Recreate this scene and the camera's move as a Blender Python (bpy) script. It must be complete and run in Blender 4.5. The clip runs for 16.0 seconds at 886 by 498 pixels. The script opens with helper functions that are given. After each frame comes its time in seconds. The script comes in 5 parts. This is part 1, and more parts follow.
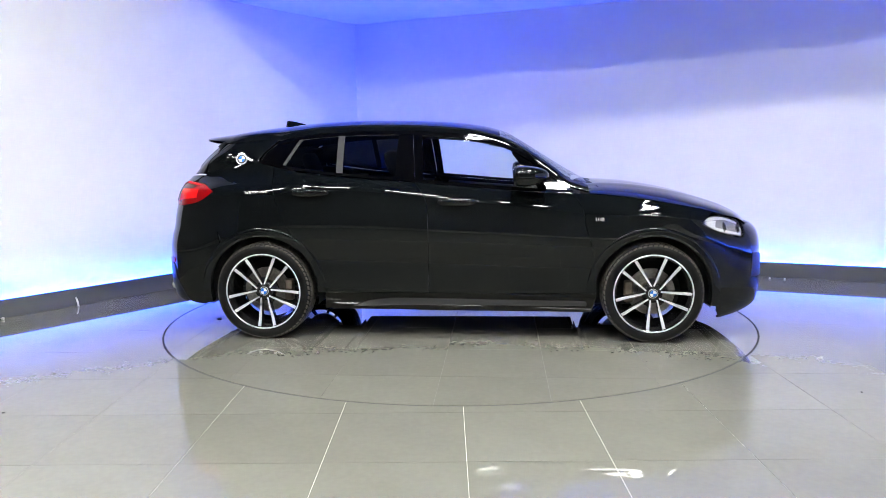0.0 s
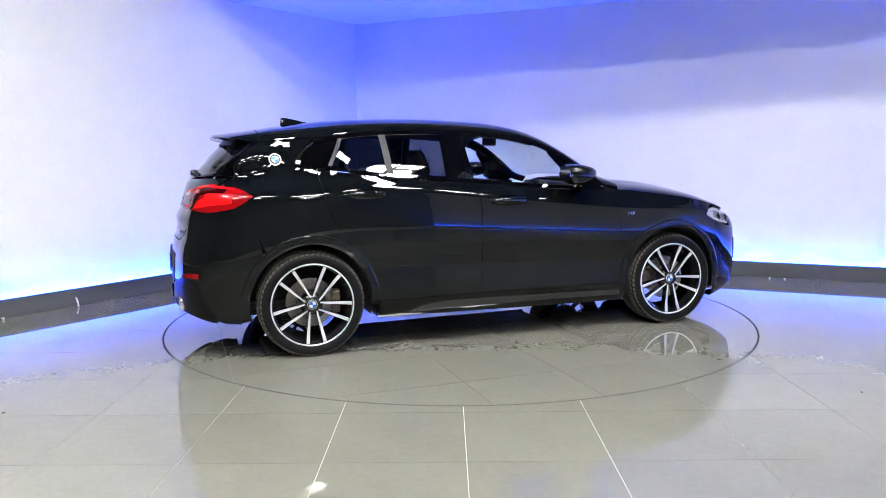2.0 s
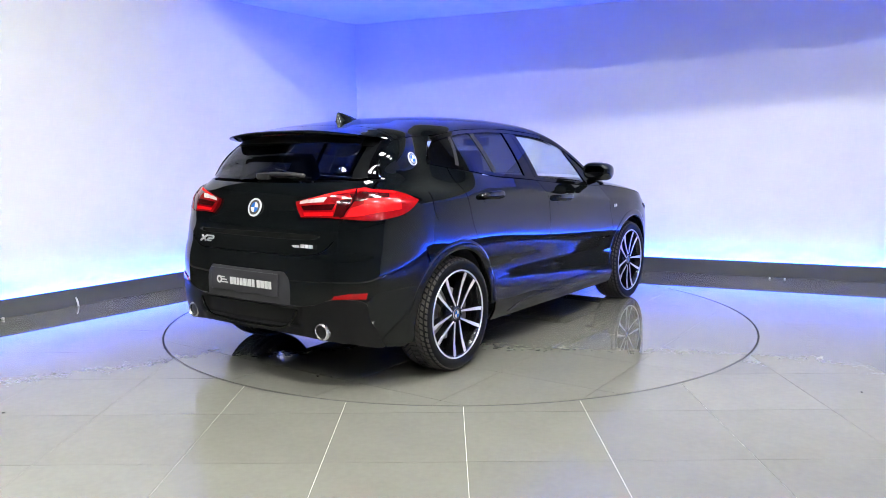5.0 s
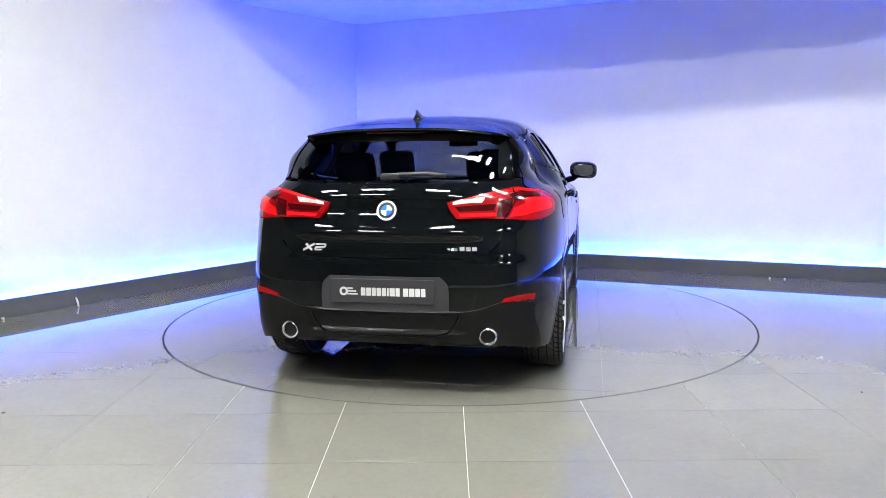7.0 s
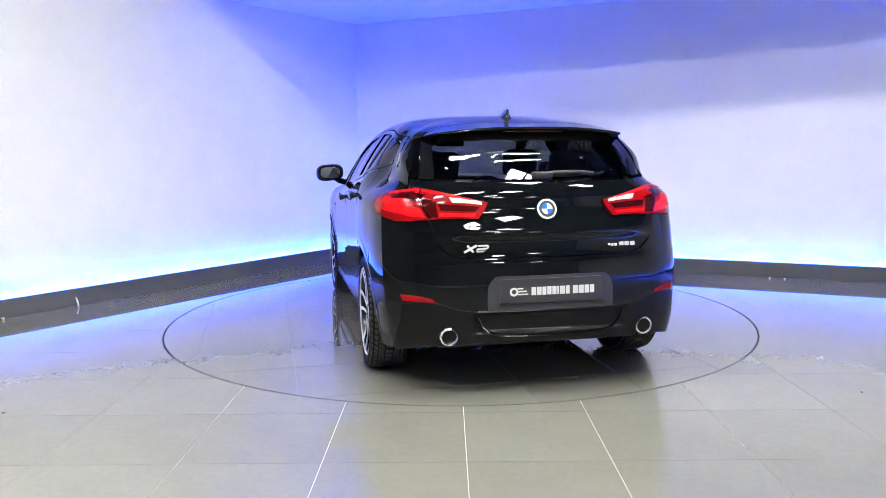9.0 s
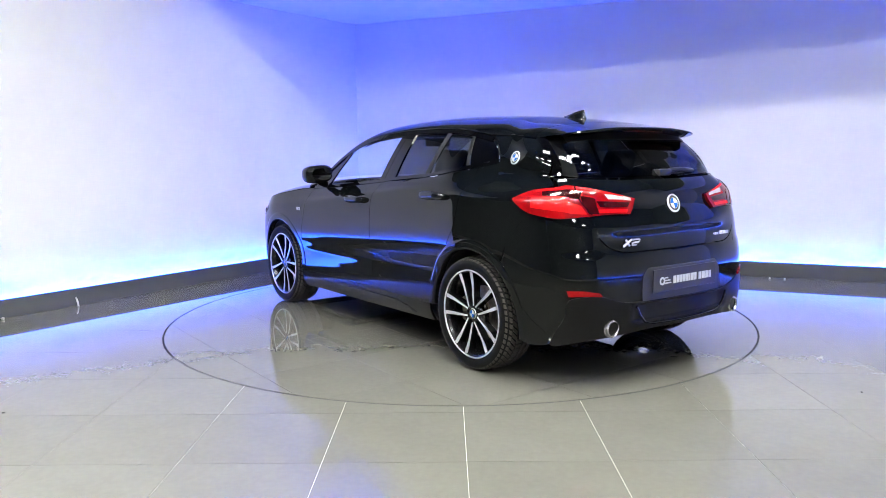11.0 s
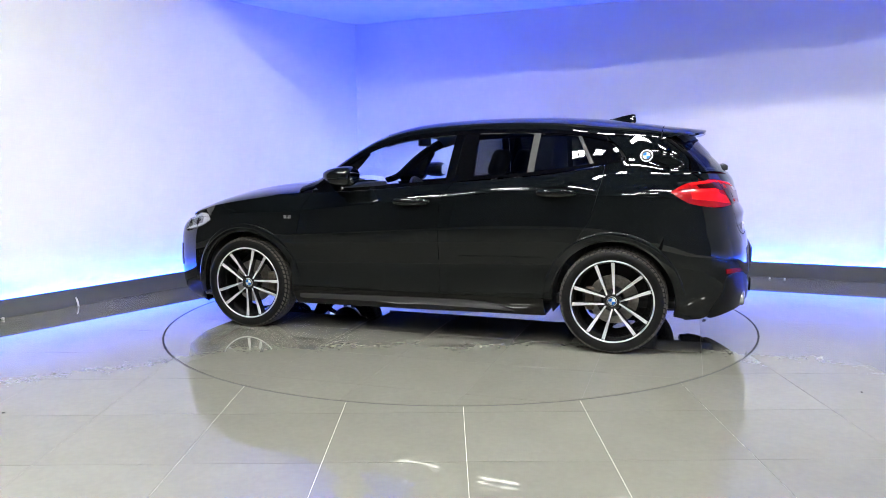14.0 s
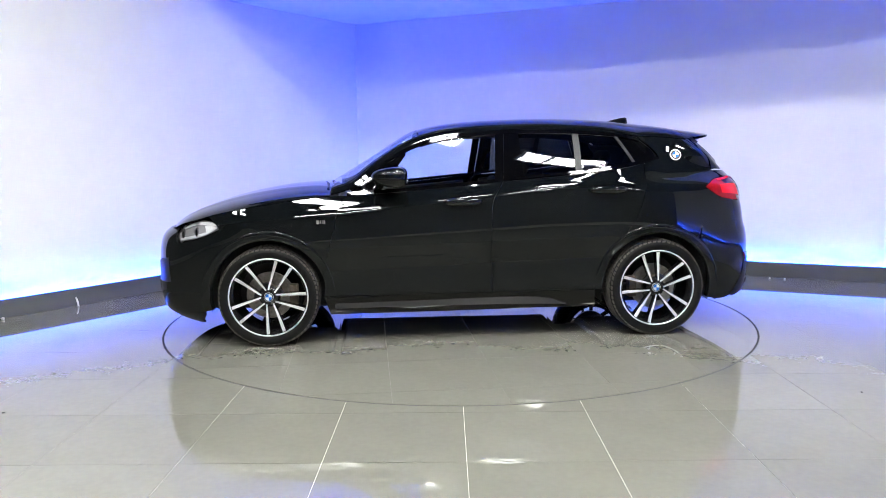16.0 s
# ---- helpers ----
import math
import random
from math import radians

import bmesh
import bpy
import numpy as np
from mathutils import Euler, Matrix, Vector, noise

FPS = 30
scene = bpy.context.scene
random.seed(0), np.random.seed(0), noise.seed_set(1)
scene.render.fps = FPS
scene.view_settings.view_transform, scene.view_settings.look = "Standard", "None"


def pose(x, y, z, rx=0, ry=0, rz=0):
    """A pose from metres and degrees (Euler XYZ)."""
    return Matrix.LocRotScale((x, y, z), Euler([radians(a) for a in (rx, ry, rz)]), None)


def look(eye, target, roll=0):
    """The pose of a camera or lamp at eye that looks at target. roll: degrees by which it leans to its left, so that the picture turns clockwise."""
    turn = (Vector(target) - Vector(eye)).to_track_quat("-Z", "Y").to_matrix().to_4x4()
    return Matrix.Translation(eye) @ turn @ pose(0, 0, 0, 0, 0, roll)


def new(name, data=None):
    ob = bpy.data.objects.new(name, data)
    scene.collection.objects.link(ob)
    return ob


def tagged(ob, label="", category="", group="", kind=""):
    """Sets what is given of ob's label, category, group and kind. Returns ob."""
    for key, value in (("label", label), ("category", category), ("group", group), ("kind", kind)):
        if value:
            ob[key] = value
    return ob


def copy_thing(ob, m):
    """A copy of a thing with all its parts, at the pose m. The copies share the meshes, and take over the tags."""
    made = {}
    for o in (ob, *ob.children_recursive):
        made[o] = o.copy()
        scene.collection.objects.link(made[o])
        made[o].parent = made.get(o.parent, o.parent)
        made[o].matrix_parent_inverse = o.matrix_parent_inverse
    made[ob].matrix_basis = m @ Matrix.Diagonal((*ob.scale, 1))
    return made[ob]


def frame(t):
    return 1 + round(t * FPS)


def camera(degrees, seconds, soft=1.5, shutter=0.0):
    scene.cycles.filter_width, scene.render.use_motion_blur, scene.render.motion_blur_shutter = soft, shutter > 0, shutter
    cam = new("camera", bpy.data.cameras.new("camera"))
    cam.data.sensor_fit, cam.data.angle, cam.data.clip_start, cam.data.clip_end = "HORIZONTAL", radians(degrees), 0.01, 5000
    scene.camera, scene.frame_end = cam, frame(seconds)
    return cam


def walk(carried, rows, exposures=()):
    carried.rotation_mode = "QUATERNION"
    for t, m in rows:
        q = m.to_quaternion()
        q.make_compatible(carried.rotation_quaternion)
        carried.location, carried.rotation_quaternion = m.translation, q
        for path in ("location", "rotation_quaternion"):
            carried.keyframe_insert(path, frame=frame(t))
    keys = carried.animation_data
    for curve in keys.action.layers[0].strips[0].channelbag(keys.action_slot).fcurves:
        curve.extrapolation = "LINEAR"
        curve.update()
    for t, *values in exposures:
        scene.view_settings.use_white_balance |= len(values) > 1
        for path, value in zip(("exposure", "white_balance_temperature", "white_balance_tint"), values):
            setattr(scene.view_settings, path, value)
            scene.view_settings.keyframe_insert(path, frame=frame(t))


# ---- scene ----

# ---------------------------------------------------------------- camera
FOV = 60.56
cam = camera(FOV, 16.0, 0.7, 0.0)
EYE = Vector((0.0, -5.989, 1.2955))
AIM = EYE + Vector((-0.0196, 0.9916, -0.1277))
walk(cam, [(0.0, look(EYE, AIM, -0.58)), (16.0, look(EYE, AIM, -0.58))], exposures=[(0.0, 0.0), (16.0, 0.0)])

# ---------------------------------------------------------------- light
PANEL_POWER = 175.0
STRIP_POWER = 410.0
world = bpy.data.worlds.new("hall_dark")
scene.world = world
world.use_nodes = True
world.node_tree.nodes["Background"].inputs["Color"].default_value = (0.55, 0.6, 0.7, 1)
world.node_tree.nodes["Background"].inputs["Strength"].default_value = 0.02


# ---------------------------------------------------------------- materials
def material(name, color=(0.5, 0.5, 0.5), rough=0.5, metal=0.0, spec=0.5, coat=0.0, grain=0.0, scale=20.0, bump=0.0,
             bump_scale=60.0, emit=None, power=0.0, rough_var=0.0, piece=0.0, fleck=0.0):
    """Principled surface with noise in tone (grain), roughness and relief; piece varies tone from object to object."""
    m = bpy.data.materials.new(name)
    m.use_nodes = True
    nt = m.node_tree
    b = nt.nodes["Principled BSDF"]
    b.inputs["Base Color"].default_value = (*color, 1)
    b.inputs["Roughness"].default_value = rough
    b.inputs["Metallic"].default_value = metal
    b.inputs["Specular IOR Level"].default_value = spec
    b.inputs["Coat Weight"].default_value = coat
    b.inputs["Coat Roughness"].default_value = 0.03
    link = nt.links.new
    tc = nt.nodes.new("ShaderNodeTexCoord")

    def noise_at(s, detail=4.0):
        n = nt.nodes.new("ShaderNodeTexNoise")
        n.inputs["Scale"].default_value = s
        n.inputs["Detail"].default_value = detail
        link(tc.outputs["Object"], n.inputs["Vector"])
        return n.outputs["Fac"]

    def ranged(src, lo, hi):
        r = nt.nodes.new("ShaderNodeMapRange")
        r.inputs["From Min"].default_value, r.inputs["From Max"].default_value = 0.3, 0.7
        r.inputs["To Min"].default_value, r.inputs["To Max"].default_value = lo, hi
        link(src, r.inputs["Value"])
        return r.outputs["Result"]

    def times(a, c):
        n = nt.nodes.new("ShaderNodeMath")
        n.operation = "MULTIPLY"
        link(a, n.inputs[0])
        link(c, n.inputs[1])
        return n.outputs[0]

    tone = None
    if grain:
        tone = times(ranged(noise_at(scale), 1 - grain, 1 + grain), ranged(noise_at(scale * 0.13), 1 - grain * 0.7, 1 + grain * 0.7))
    if fleck:
        f = ranged(noise_at(scale * 7, 2.0), 1 - fleck, 1 + fleck)
        tone = times(tone, f) if tone else f
    if piece:
        oi = nt.nodes.new("ShaderNodeObjectInfo")
        r = nt.nodes.new("ShaderNodeMapRange")
        r.inputs["To Min"].default_value, r.inputs["To Max"].default_value = 1 - piece, 1 + piece
        link(oi.outputs["Random"], r.inputs["Value"])
        tone = times(tone, r.outputs["Result"]) if tone else r.outputs["Result"]
    if tone:
        mix = nt.nodes.new("ShaderNodeVectorMath")
        mix.operation = "SCALE"
        mix.inputs[0].default_value = color
        link(tone, mix.inputs["Scale"])
        link(mix.outputs["Vector"], b.inputs["Base Color"])
    if rough_var:
        link(ranged(noise_at(scale * 0.4), max(0.0, rough - rough_var), rough + rough_var), b.inputs["Roughness"])
    if bump:
        bn = nt.nodes.new("ShaderNodeBump")
        bn.inputs["Strength"].default_value = bump
        bn.inputs["Distance"].default_value = 0.002
        link(noise_at(bump_scale), bn.inputs["Height"])
        link(bn.outputs["Normal"], b.inputs["Normal"])
    if emit:
        b.inputs["Emission Color"].default_value = (*emit, 1)
        b.inputs["Emission Strength"].default_value = power
    return m


def glass(name, tint, gloss_rough=0.0, ior=1.45):
    """A thin pane: tinted see-through with a mirror sheen by Fresnel."""
    m = bpy.data.materials.new(name)
    m.use_nodes = True
    nt = m.node_tree
    nt.nodes.clear()
    out = nt.nodes.new("ShaderNodeOutputMaterial")
    mix = nt.nodes.new("ShaderNodeMixShader")
    tr = nt.nodes.new("ShaderNodeBsdfTransparent")
    gl = nt.nodes.new("ShaderNodeBsdfGlossy")
    lw = nt.nodes.new("ShaderNodeLayerWeight")
    lw.inputs["Blend"].default_value = 0.5
    pw = nt.nodes.new("ShaderNodeMath")
    pw.operation = "POWER"
    pw.inputs[1].default_value = 5.0
    fr = nt.nodes.new("ShaderNodeMapRange")
    fr.inputs["To Min"].default_value = ((ior - 1) / (ior + 1)) ** 2 * 1.6
    nt.links.new(lw.outputs["Facing"], pw.inputs[0])
    nt.links.new(pw.outputs[0], fr.inputs["Value"])
    tr.inputs["Color"].default_value = (*tint, 1)
    gl.inputs["Roughness"].default_value = gloss_rough
    nt.links.new(fr.outputs[0], mix.inputs[0])
    nt.links.new(tr.outputs[0], mix.inputs[1])
    nt.links.new(gl.outputs[0], mix.inputs[2])
    nt.links.new(mix.outputs[0], out.inputs["Surface"])
    return m


WALL_PAINT = material("white_wall_paint", (0.80, 0.80, 0.79), 0.45, grain=0.02, scale=3.0, bump=0.02, bump_scale=120, rough_var=0.08)
FILM = material("white_ceiling_film", (0.78, 0.78, 0.80), 0.35, grain=0.03, scale=4.0, bump=0.15, bump_scale=9)
SKIRT_PAINT = material("dark_grey_skirting", (0.085, 0.088, 0.095), 0.5, grain=0.05, scale=5, bump=0.02, bump_scale=200)
TILE = material("grey_porcelain_tile", (0.150, 0.148, 0.127), 0.014, spec=0.9, grain=0.03, scale=4.0, fleck=0.03, bump=0.002, bump_scale=10, rough_var=0.006, piece=0.03)
GROUT = material("pale_grout", (0.50, 0.48, 0.43), 0.8, grain=0.2, scale=30)
DARK_GROUT = material("dark_grout", (0.10, 0.095, 0.085), 0.8, grain=0.2, scale=30)
STEEL_EDGE = material("dark_steel_edge", (0.012, 0.012, 0.012), 0.7, metal=0.2)
STRIP = material("blue_led_strip", (0.1, 0.2, 0.8), 0.4, emit=(0.008, 0.068, 1.0), power=STRIP_POWER)
DIFFUSER = material("lamp_diffuser", (0.9, 0.9, 0.9), 0.5, emit=(0.975, 0.98, 0.94), power=PANEL_POWER)
LAMP_FRAME = material("white_lamp_frame", (0.75, 0.75, 0.75), 0.4)
HALL_WALL = material("hall_wall_grey", (0.14, 0.145, 0.145), 0.7, grain=0.1, scale=2)
HALL_ROOF = material("hall_roof_dark", (0.06, 0.06, 0.06), 0.8, grain=0.1, scale=2)
DEBRIS_WHITE = material("white_plaster_crumb", (0.7, 0.7, 0.68), 0.8, grain=0.2)
DEBRIS_DARK = material("dark_dirt_crumb", (0.05, 0.045, 0.04), 0.9, grain=0.2)


# ---------------------------------------------------------------- mesh helpers
def part(name, bm, mat, parent=None, label="", smooth=False):
    me = bpy.data.meshes.new(name)
    bmesh.ops.recalc_face_normals(bm, faces=bm.faces)
    if smooth:
        for f in bm.faces:
            f.smooth = True
    bm.to_mesh(me)
    bm.free()
    me.materials.append(mat)
    ob = new(name, me)
    if parent:
        ob.parent = parent
    if label:
        tagged(ob, label)
    return ob


def box_into(bm, lo, hi, m=None, bevel=0.0):
    r = bmesh.ops.create_cube(bm, size=1.0)
    vs = r["verts"]
    for v in vs:
        v.co = Vector([lo[i] + (v.co[i] + 0.5) * (hi[i] - lo[i]) for i in range(3)])
    if bevel:
        es = list({e for v in vs for e in v.link_edges})
        vs = bmesh.ops.bevel(bm, geom=es, offset=bevel, segments=2, affect="EDGES", profile=0.5)["verts"] or vs
        vs = list({v for v in vs})
    if m is not None:
        todo, seen = list(vs), set()
        while todo:
            v = todo.pop()
            if v in seen:
                continue
            seen.add(v)
            todo += [e.other_vert(v) for e in v.link_edges]
        for v in seen:
            v.co = m @ v.co
    return bm


def box(lo, hi, m=None, bevel=0.0):
    return box_into(bmesh.new(), lo, hi, m, bevel)


def prism(points, z0, z1):
    """A slab with the outline points (x, y), from z0 to z1."""
    bm = bmesh.new()
    a = [bm.verts.new((x, y, z0)) for x, y in points]
    b = [bm.verts.new((x, y, z1)) for x, y in points]
    bm.faces.new(list(reversed(a)))
    bm.faces.new(b)
    n = len(points)
    for i in range(n):
        bm.faces.new((a[i], a[(i + 1) % n], b[(i + 1) % n], b[i]))
    return bm


# ---------------------------------------------------------------- room
CORNER = Vector((-1.245, 3.605))            # wall faces meet here
LEFT_DIR = Vector((-0.565, -0.825))         # along the left wall, towards the camera's side
RIGHT_DIR = Vector((0.9225, -0.386))
LEFT_IN = Vector((0.825, -0.565))           # into the room
RIGHT_IN = Vector((-0.386, -0.9225))
CEIL = 2.85
HALL = 4.5
SKIRT_GAP = 0.10
SKIRT_H = 0.15


def wall_frame(direction, inward):
    """Wall space: x along the wall from the corner, y into the room, z up."""
    return Matrix(((direction.x, inward.x, 0, CORNER.x), (direction.y, inward.y, 0, CORNER.y), (0, 0, 1, 0), (0, 0, 0, 1)))


LEFT_M, RIGHT_M = wall_frame(LEFT_DIR, LEFT_IN), wall_frame(RIGHT_DIR, RIGHT_IN)
LEFT_LEN, RIGHT_LEN, EAST_LEN = 4.55, 10.3, 13.0
EAST_FOOT = CORNER + RIGHT_DIR * 10.3
EAST_M = Matrix(((0.10, -0.995, 0, EAST_FOOT.x), (-0.995, -0.10, 0, EAST_FOOT.y), (0, 0, 1, 0), (0, 0, 0, 1)))


def room():
    w = part("wall_left", box((-0.2, -0.2, 0), (LEFT_LEN, 0, HALL), LEFT_M), WALL_PAINT)
    tagged(w, "smooth white painted wall washed with blue light", "wall", kind="structure")
    w = part("wall_right", box((-0.2, -0.2, 0), (RIGHT_LEN, 0, HALL), RIGHT_M), WALL_PAINT)
    tagged(w, "smooth white painted wall washed with blue light", "wall", kind="structure")
    # skirting fascias that stand off the walls and hide the light strip
    for name, m, n in (("baseboard_left", LEFT_M, LEFT_LEN), ("baseboard_right", RIGHT_M, RIGHT_LEN), ("baseboard_east", EAST_M, EAST_LEN)):
        start = 0.0815 if name == "baseboard_left" else 0.084
        bm = box((start, SKIRT_GAP - 0.018, 0), (n, SKIRT_GAP, SKIRT_H), m, 0.002)
        box_into(bm, (0.0, 0.0, SKIRT_H - 0.045), (n, SKIRT_GAP - 0.019, SKIRT_H - 0.03), m)
        s = part(name, bm, SKIRT_PAINT)
        tagged(s, "dark grey painted skirting board along the wall", "skirting board", kind="structure")
    for m, n in ((LEFT_M, LEFT_LEN), (RIGHT_M, RIGHT_LEN), (EAST_M, EAST_LEN)):
        s = part("light_strip", box((0.06, 0.035, SKIRT_H - 0.0295), (n, 0.055, SKIRT_H - 0.022), m), STRIP)
        tagged(s, "glowing blue light strip behind the skirting board", "light strip", group="light strips")
    # low ceiling of stretched film over the back corner
    a, b, far = CORNER + LEFT_DIR * 2.47, Vector((8.4, -1.64)), Vector((8.4, -0.43))
    bm = bmesh.new()
    rows = 60
    grid = []
    k = 0.16
    for i in range(rows + 1):
        u = i / rows
        front = a.lerp(b, u)
        # the back edge runs along the two walls through the corner
        back = a.lerp(CORNER, u / k) if u < k else CORNER.lerp(far, (u - k) / (1 - k))
        line = []
        for j in range(25):
            v = j / 24
            p = front.lerp(back, v)
            sag = 0.020 * noise.noise((p.x * 1.3, p.y * 2.2, 0.3)) + 0.018 * noise.noise((p.x * 3 + p.y * 3, p.y * 5, 7))
            fold = 0.016 * math.exp(-((p.y - 2.55 + 0.25 * p.x + 0.25 * noise.noise((p.x * 1.5, 0, 2))) / 0.05) ** 2)
            edge = min(1.0, 6 * v * (1 - v) + 0.15)
            line.append(bm.verts.new((p.x, p.y, CEIL + (sag - fold) * edge)))
        grid.append(line)
    for i in range(rows):
        for j in range(24):
            bm.faces.new((grid[i][j], grid[i][j + 1], grid[i + 1][j + 1], grid[i + 1][j]))
    bmesh.ops.remove_doubles(bm, verts=bm.verts, dist=0.001)
    c = part("ceiling", bm, FILM, smooth=True)
    so = c.modifiers.new("thickness", "SOLIDIFY")
    so.thickness, so.offset = 0.02, 1.0
    tagged(c, "wrinkled white film ceiling over the corner", "ceiling", kind="structure")
    # fascia above the ceiling's front edge, and the hall round the camera
    d = (b - a).normalized()
    m = Matrix(((d.x, d.y, 0, a.x), (d.y, -d.x, 0, a.y), (0, 0, 1, 0), (0, 0, 0, 1)))
    f = part("ceiling_fascia", box((0.0, -0.03, CEIL + 0.025), ((b - a).length, 0.0, HALL), m), HALL_WALL)
    tagged(f, "grey fascia above the low ceiling's front edge", "fascia", kind="structure")
    lo, hi = (-9.0, -13.0), (11.0, 4.5)
    h = part("hall_ceiling", box((lo[0], lo[1], HALL), (hi[0], hi[1], HALL + 0.2)), HALL_ROOF)
    tagged(h, "dark high ceiling of the hall", "ceiling", kind="structure")
    h = part("wall_back", box((lo[0], lo[1] - 0.2, 0), (hi[0], lo[1], HALL)), HALL_WALL)
    tagged(h, "plain grey wall of the hall", "wall", kind="structure")
    h = part("wall_west", box((lo[0] - 0.2, lo[1], 0), (lo[0], hi[1], HALL)), HALL_WALL)
    tagged(h, "plain grey wall of the hall", "wall", kind="structure")
    w = part("wall_east", box((-0.2, -0.2, 0), (EAST_LEN, 0, HALL), EAST_M), WALL_PAINT)
    tagged(w, "smooth white painted wall washed with blue light", "wall", kind="structure")


def ceiling_lights():
    base = None
    for x, y in LAMPS:
        m = pose(x, y, HALL - 0.06, 0, 0, -16.2)
        if base:
            copy_thing(base, m)
            continue
        base = new("ceiling_light")
        base.matrix_basis = m
        tagged(base, "bright white recessed panel light in the hall ceiling", "ceiling light", group="hall ceiling lights")
        bm = bmesh.new()
        w, d, b = 0.31, 0.20, 0.022
        for lo, hi in (((-w - b, -d - b, -0.02), (w + b, -d, 0.05)), ((-w - b, d, -0.02), (w + b, d + b, 0.05)), ((-w - b, -d, -0.02), (-w, d, 0.05)), ((w, -d, -0.02), (w + b, d, 0.05))):
            box_into(bm, lo, hi)
        part("frame", bm, LAMP_FRAME, base)
        for lo, hi in (((-0.02, -d, -0.012), (0.02, d, 0.0)), ((-w, -d / 3 - 0.014, -0.012), (-0.02, -d / 3 + 0.014, 0.0)), ((0.02, -d / 3 - 0.014, -0.012), (w, -d / 3 + 0.014, 0.0)),
                       ((-w, d / 3 - 0.014, -0.012), (-0.02, d / 3 + 0.014, 0.0)), ((0.02, d / 3 - 0.014, -0.012), (w, d / 3 + 0.014, 0.0))):
            part("bar", box(lo, hi), LAMP_FRAME, base)
        part("diffuser", box((-w + 0.001, -d + 0.001, 0.0), (w - 0.001, d - 0.001, 0.03)), DIFFUSER, base, "glowing white diffuser")


# rows of lamps across the hall, from the low ceiling backwards
LAMPS = [(x, y - 0.29 * x) for y, xs in ((-1.85, (0.15, 1.4, 2.8)), (-4.2, (-3.3, -2.0, -0.7, 0.6, 1.9)), (-6.6, (-4.2, -3.0, -0.5, 2.0)), (-9.2, (3.3, 5.8))) for x in xs]

# ---------------------------------------------------------------- floor and turntable
TILE_SIZE = 0.611
TILE_TURN = 0.8
TILE_X, TILE_Y = -0.010, -2.94
JOINT = 0.0025
RADIUS = 2.236


def clipped(square, inside):
    """Pieces of a tile's square outline inside or outside the turntable's circle."""
    pts = []
    for i in range(4):
        a, b = Vector(square[i]), Vector(square[(i + 1) % 4])
        pts += [a.lerp(b, k / 40) for k in range(40)]
    lim = RADIUS - 0.011 if inside else RADIUS + 0.004
    keep = [(p.length < lim) == inside for p in pts]
    if all(keep):
        return [list(square)]
    if not any(keep):
        return []
    n = len(pts)
    start = next(i for i in range(n) if keep[i] and not keep[i - 1])
    runs, run = [], []
    for k in range(n):
        i = (start + k) % n
        if keep[i]:
            run.append(pts[i])
        elif run:
            runs.append(run)
            run = []
    if run:
        runs.append(run)
    out = []
    for run in runs:
        if len(run) < 6:
            continue
        p, q = run[-1].normalized() * lim, run[0].normalized() * lim
        a0, a1 = math.atan2(p.y, p.x), math.atan2(q.y, q.x)
        da = (a1 - a0 + math.pi) % (2 * math.pi) - math.pi
        steps = max(2, int(abs(da) / 0.03))
        arc = [Vector((lim * math.cos(a0 + da * k / steps), lim * math.sin(a0 + da * k / steps))) for k in range(steps + 1)]
        # the straight runs keep their ends and corners only
        thin = [v for i, v in enumerate(run) if i in (0, len(run) - 1) or any((v - Vector(c)).length < 1e-5 for c in square)]
        out.append([tuple(v) for v in thin] + [tuple(v) for v in arc])
    return out


def tile_squares(x0, x1, y0, y1):
    c, s = math.cos(radians(TILE_TURN)), math.sin(radians(TILE_TURN))
    half = TILE_SIZE / 2 - JOINT / 2
    for i in range(math.floor((x0 - TILE_X) / TILE_SIZE), math.ceil((x1 - TILE_X) / TILE_SIZE)):
        for j in range(math.floor((y0 - TILE_Y) / TILE_SIZE), math.ceil((y1 - TILE_Y) / TILE_SIZE)):
            cx, cy = TILE_X + (i + 0.5) * TILE_SIZE, TILE_Y + (j + 0.5) * TILE_SIZE
            yield i, j, [((cx + a) * c - (cy + b) * s, (cx + a) * s + (cy + b) * c) for a, b in ((-half, -half), (half, -half), (half, half), (-half, half))]


def ring(r0, r1, z0, z1, n=192):
    bm = bmesh.new()
    loops = []
    for r, z in ((r0, z1), (r1, z1), (r1, z0), (r0, z0)):
        loops.append([bm.verts.new((r * math.cos(2 * math.pi * k / n), r * math.sin(2 * math.pi * k / n), z)) for k in range(n)])
    for a in range(4):
        b = (a + 1) % 4
        for k in range(n):
            bm.faces.new((loops[a][k], loops[a][(k + 1) % n], loops[b][(k + 1) % n], loops[b][k]))
    return bm


def disc(r, z0, z1, n=128):
    return prism([(r * math.cos(2 * math.pi * k / n), r * math.sin(2 * math.pi * k / n)) for k in range(n)], z0, z1)


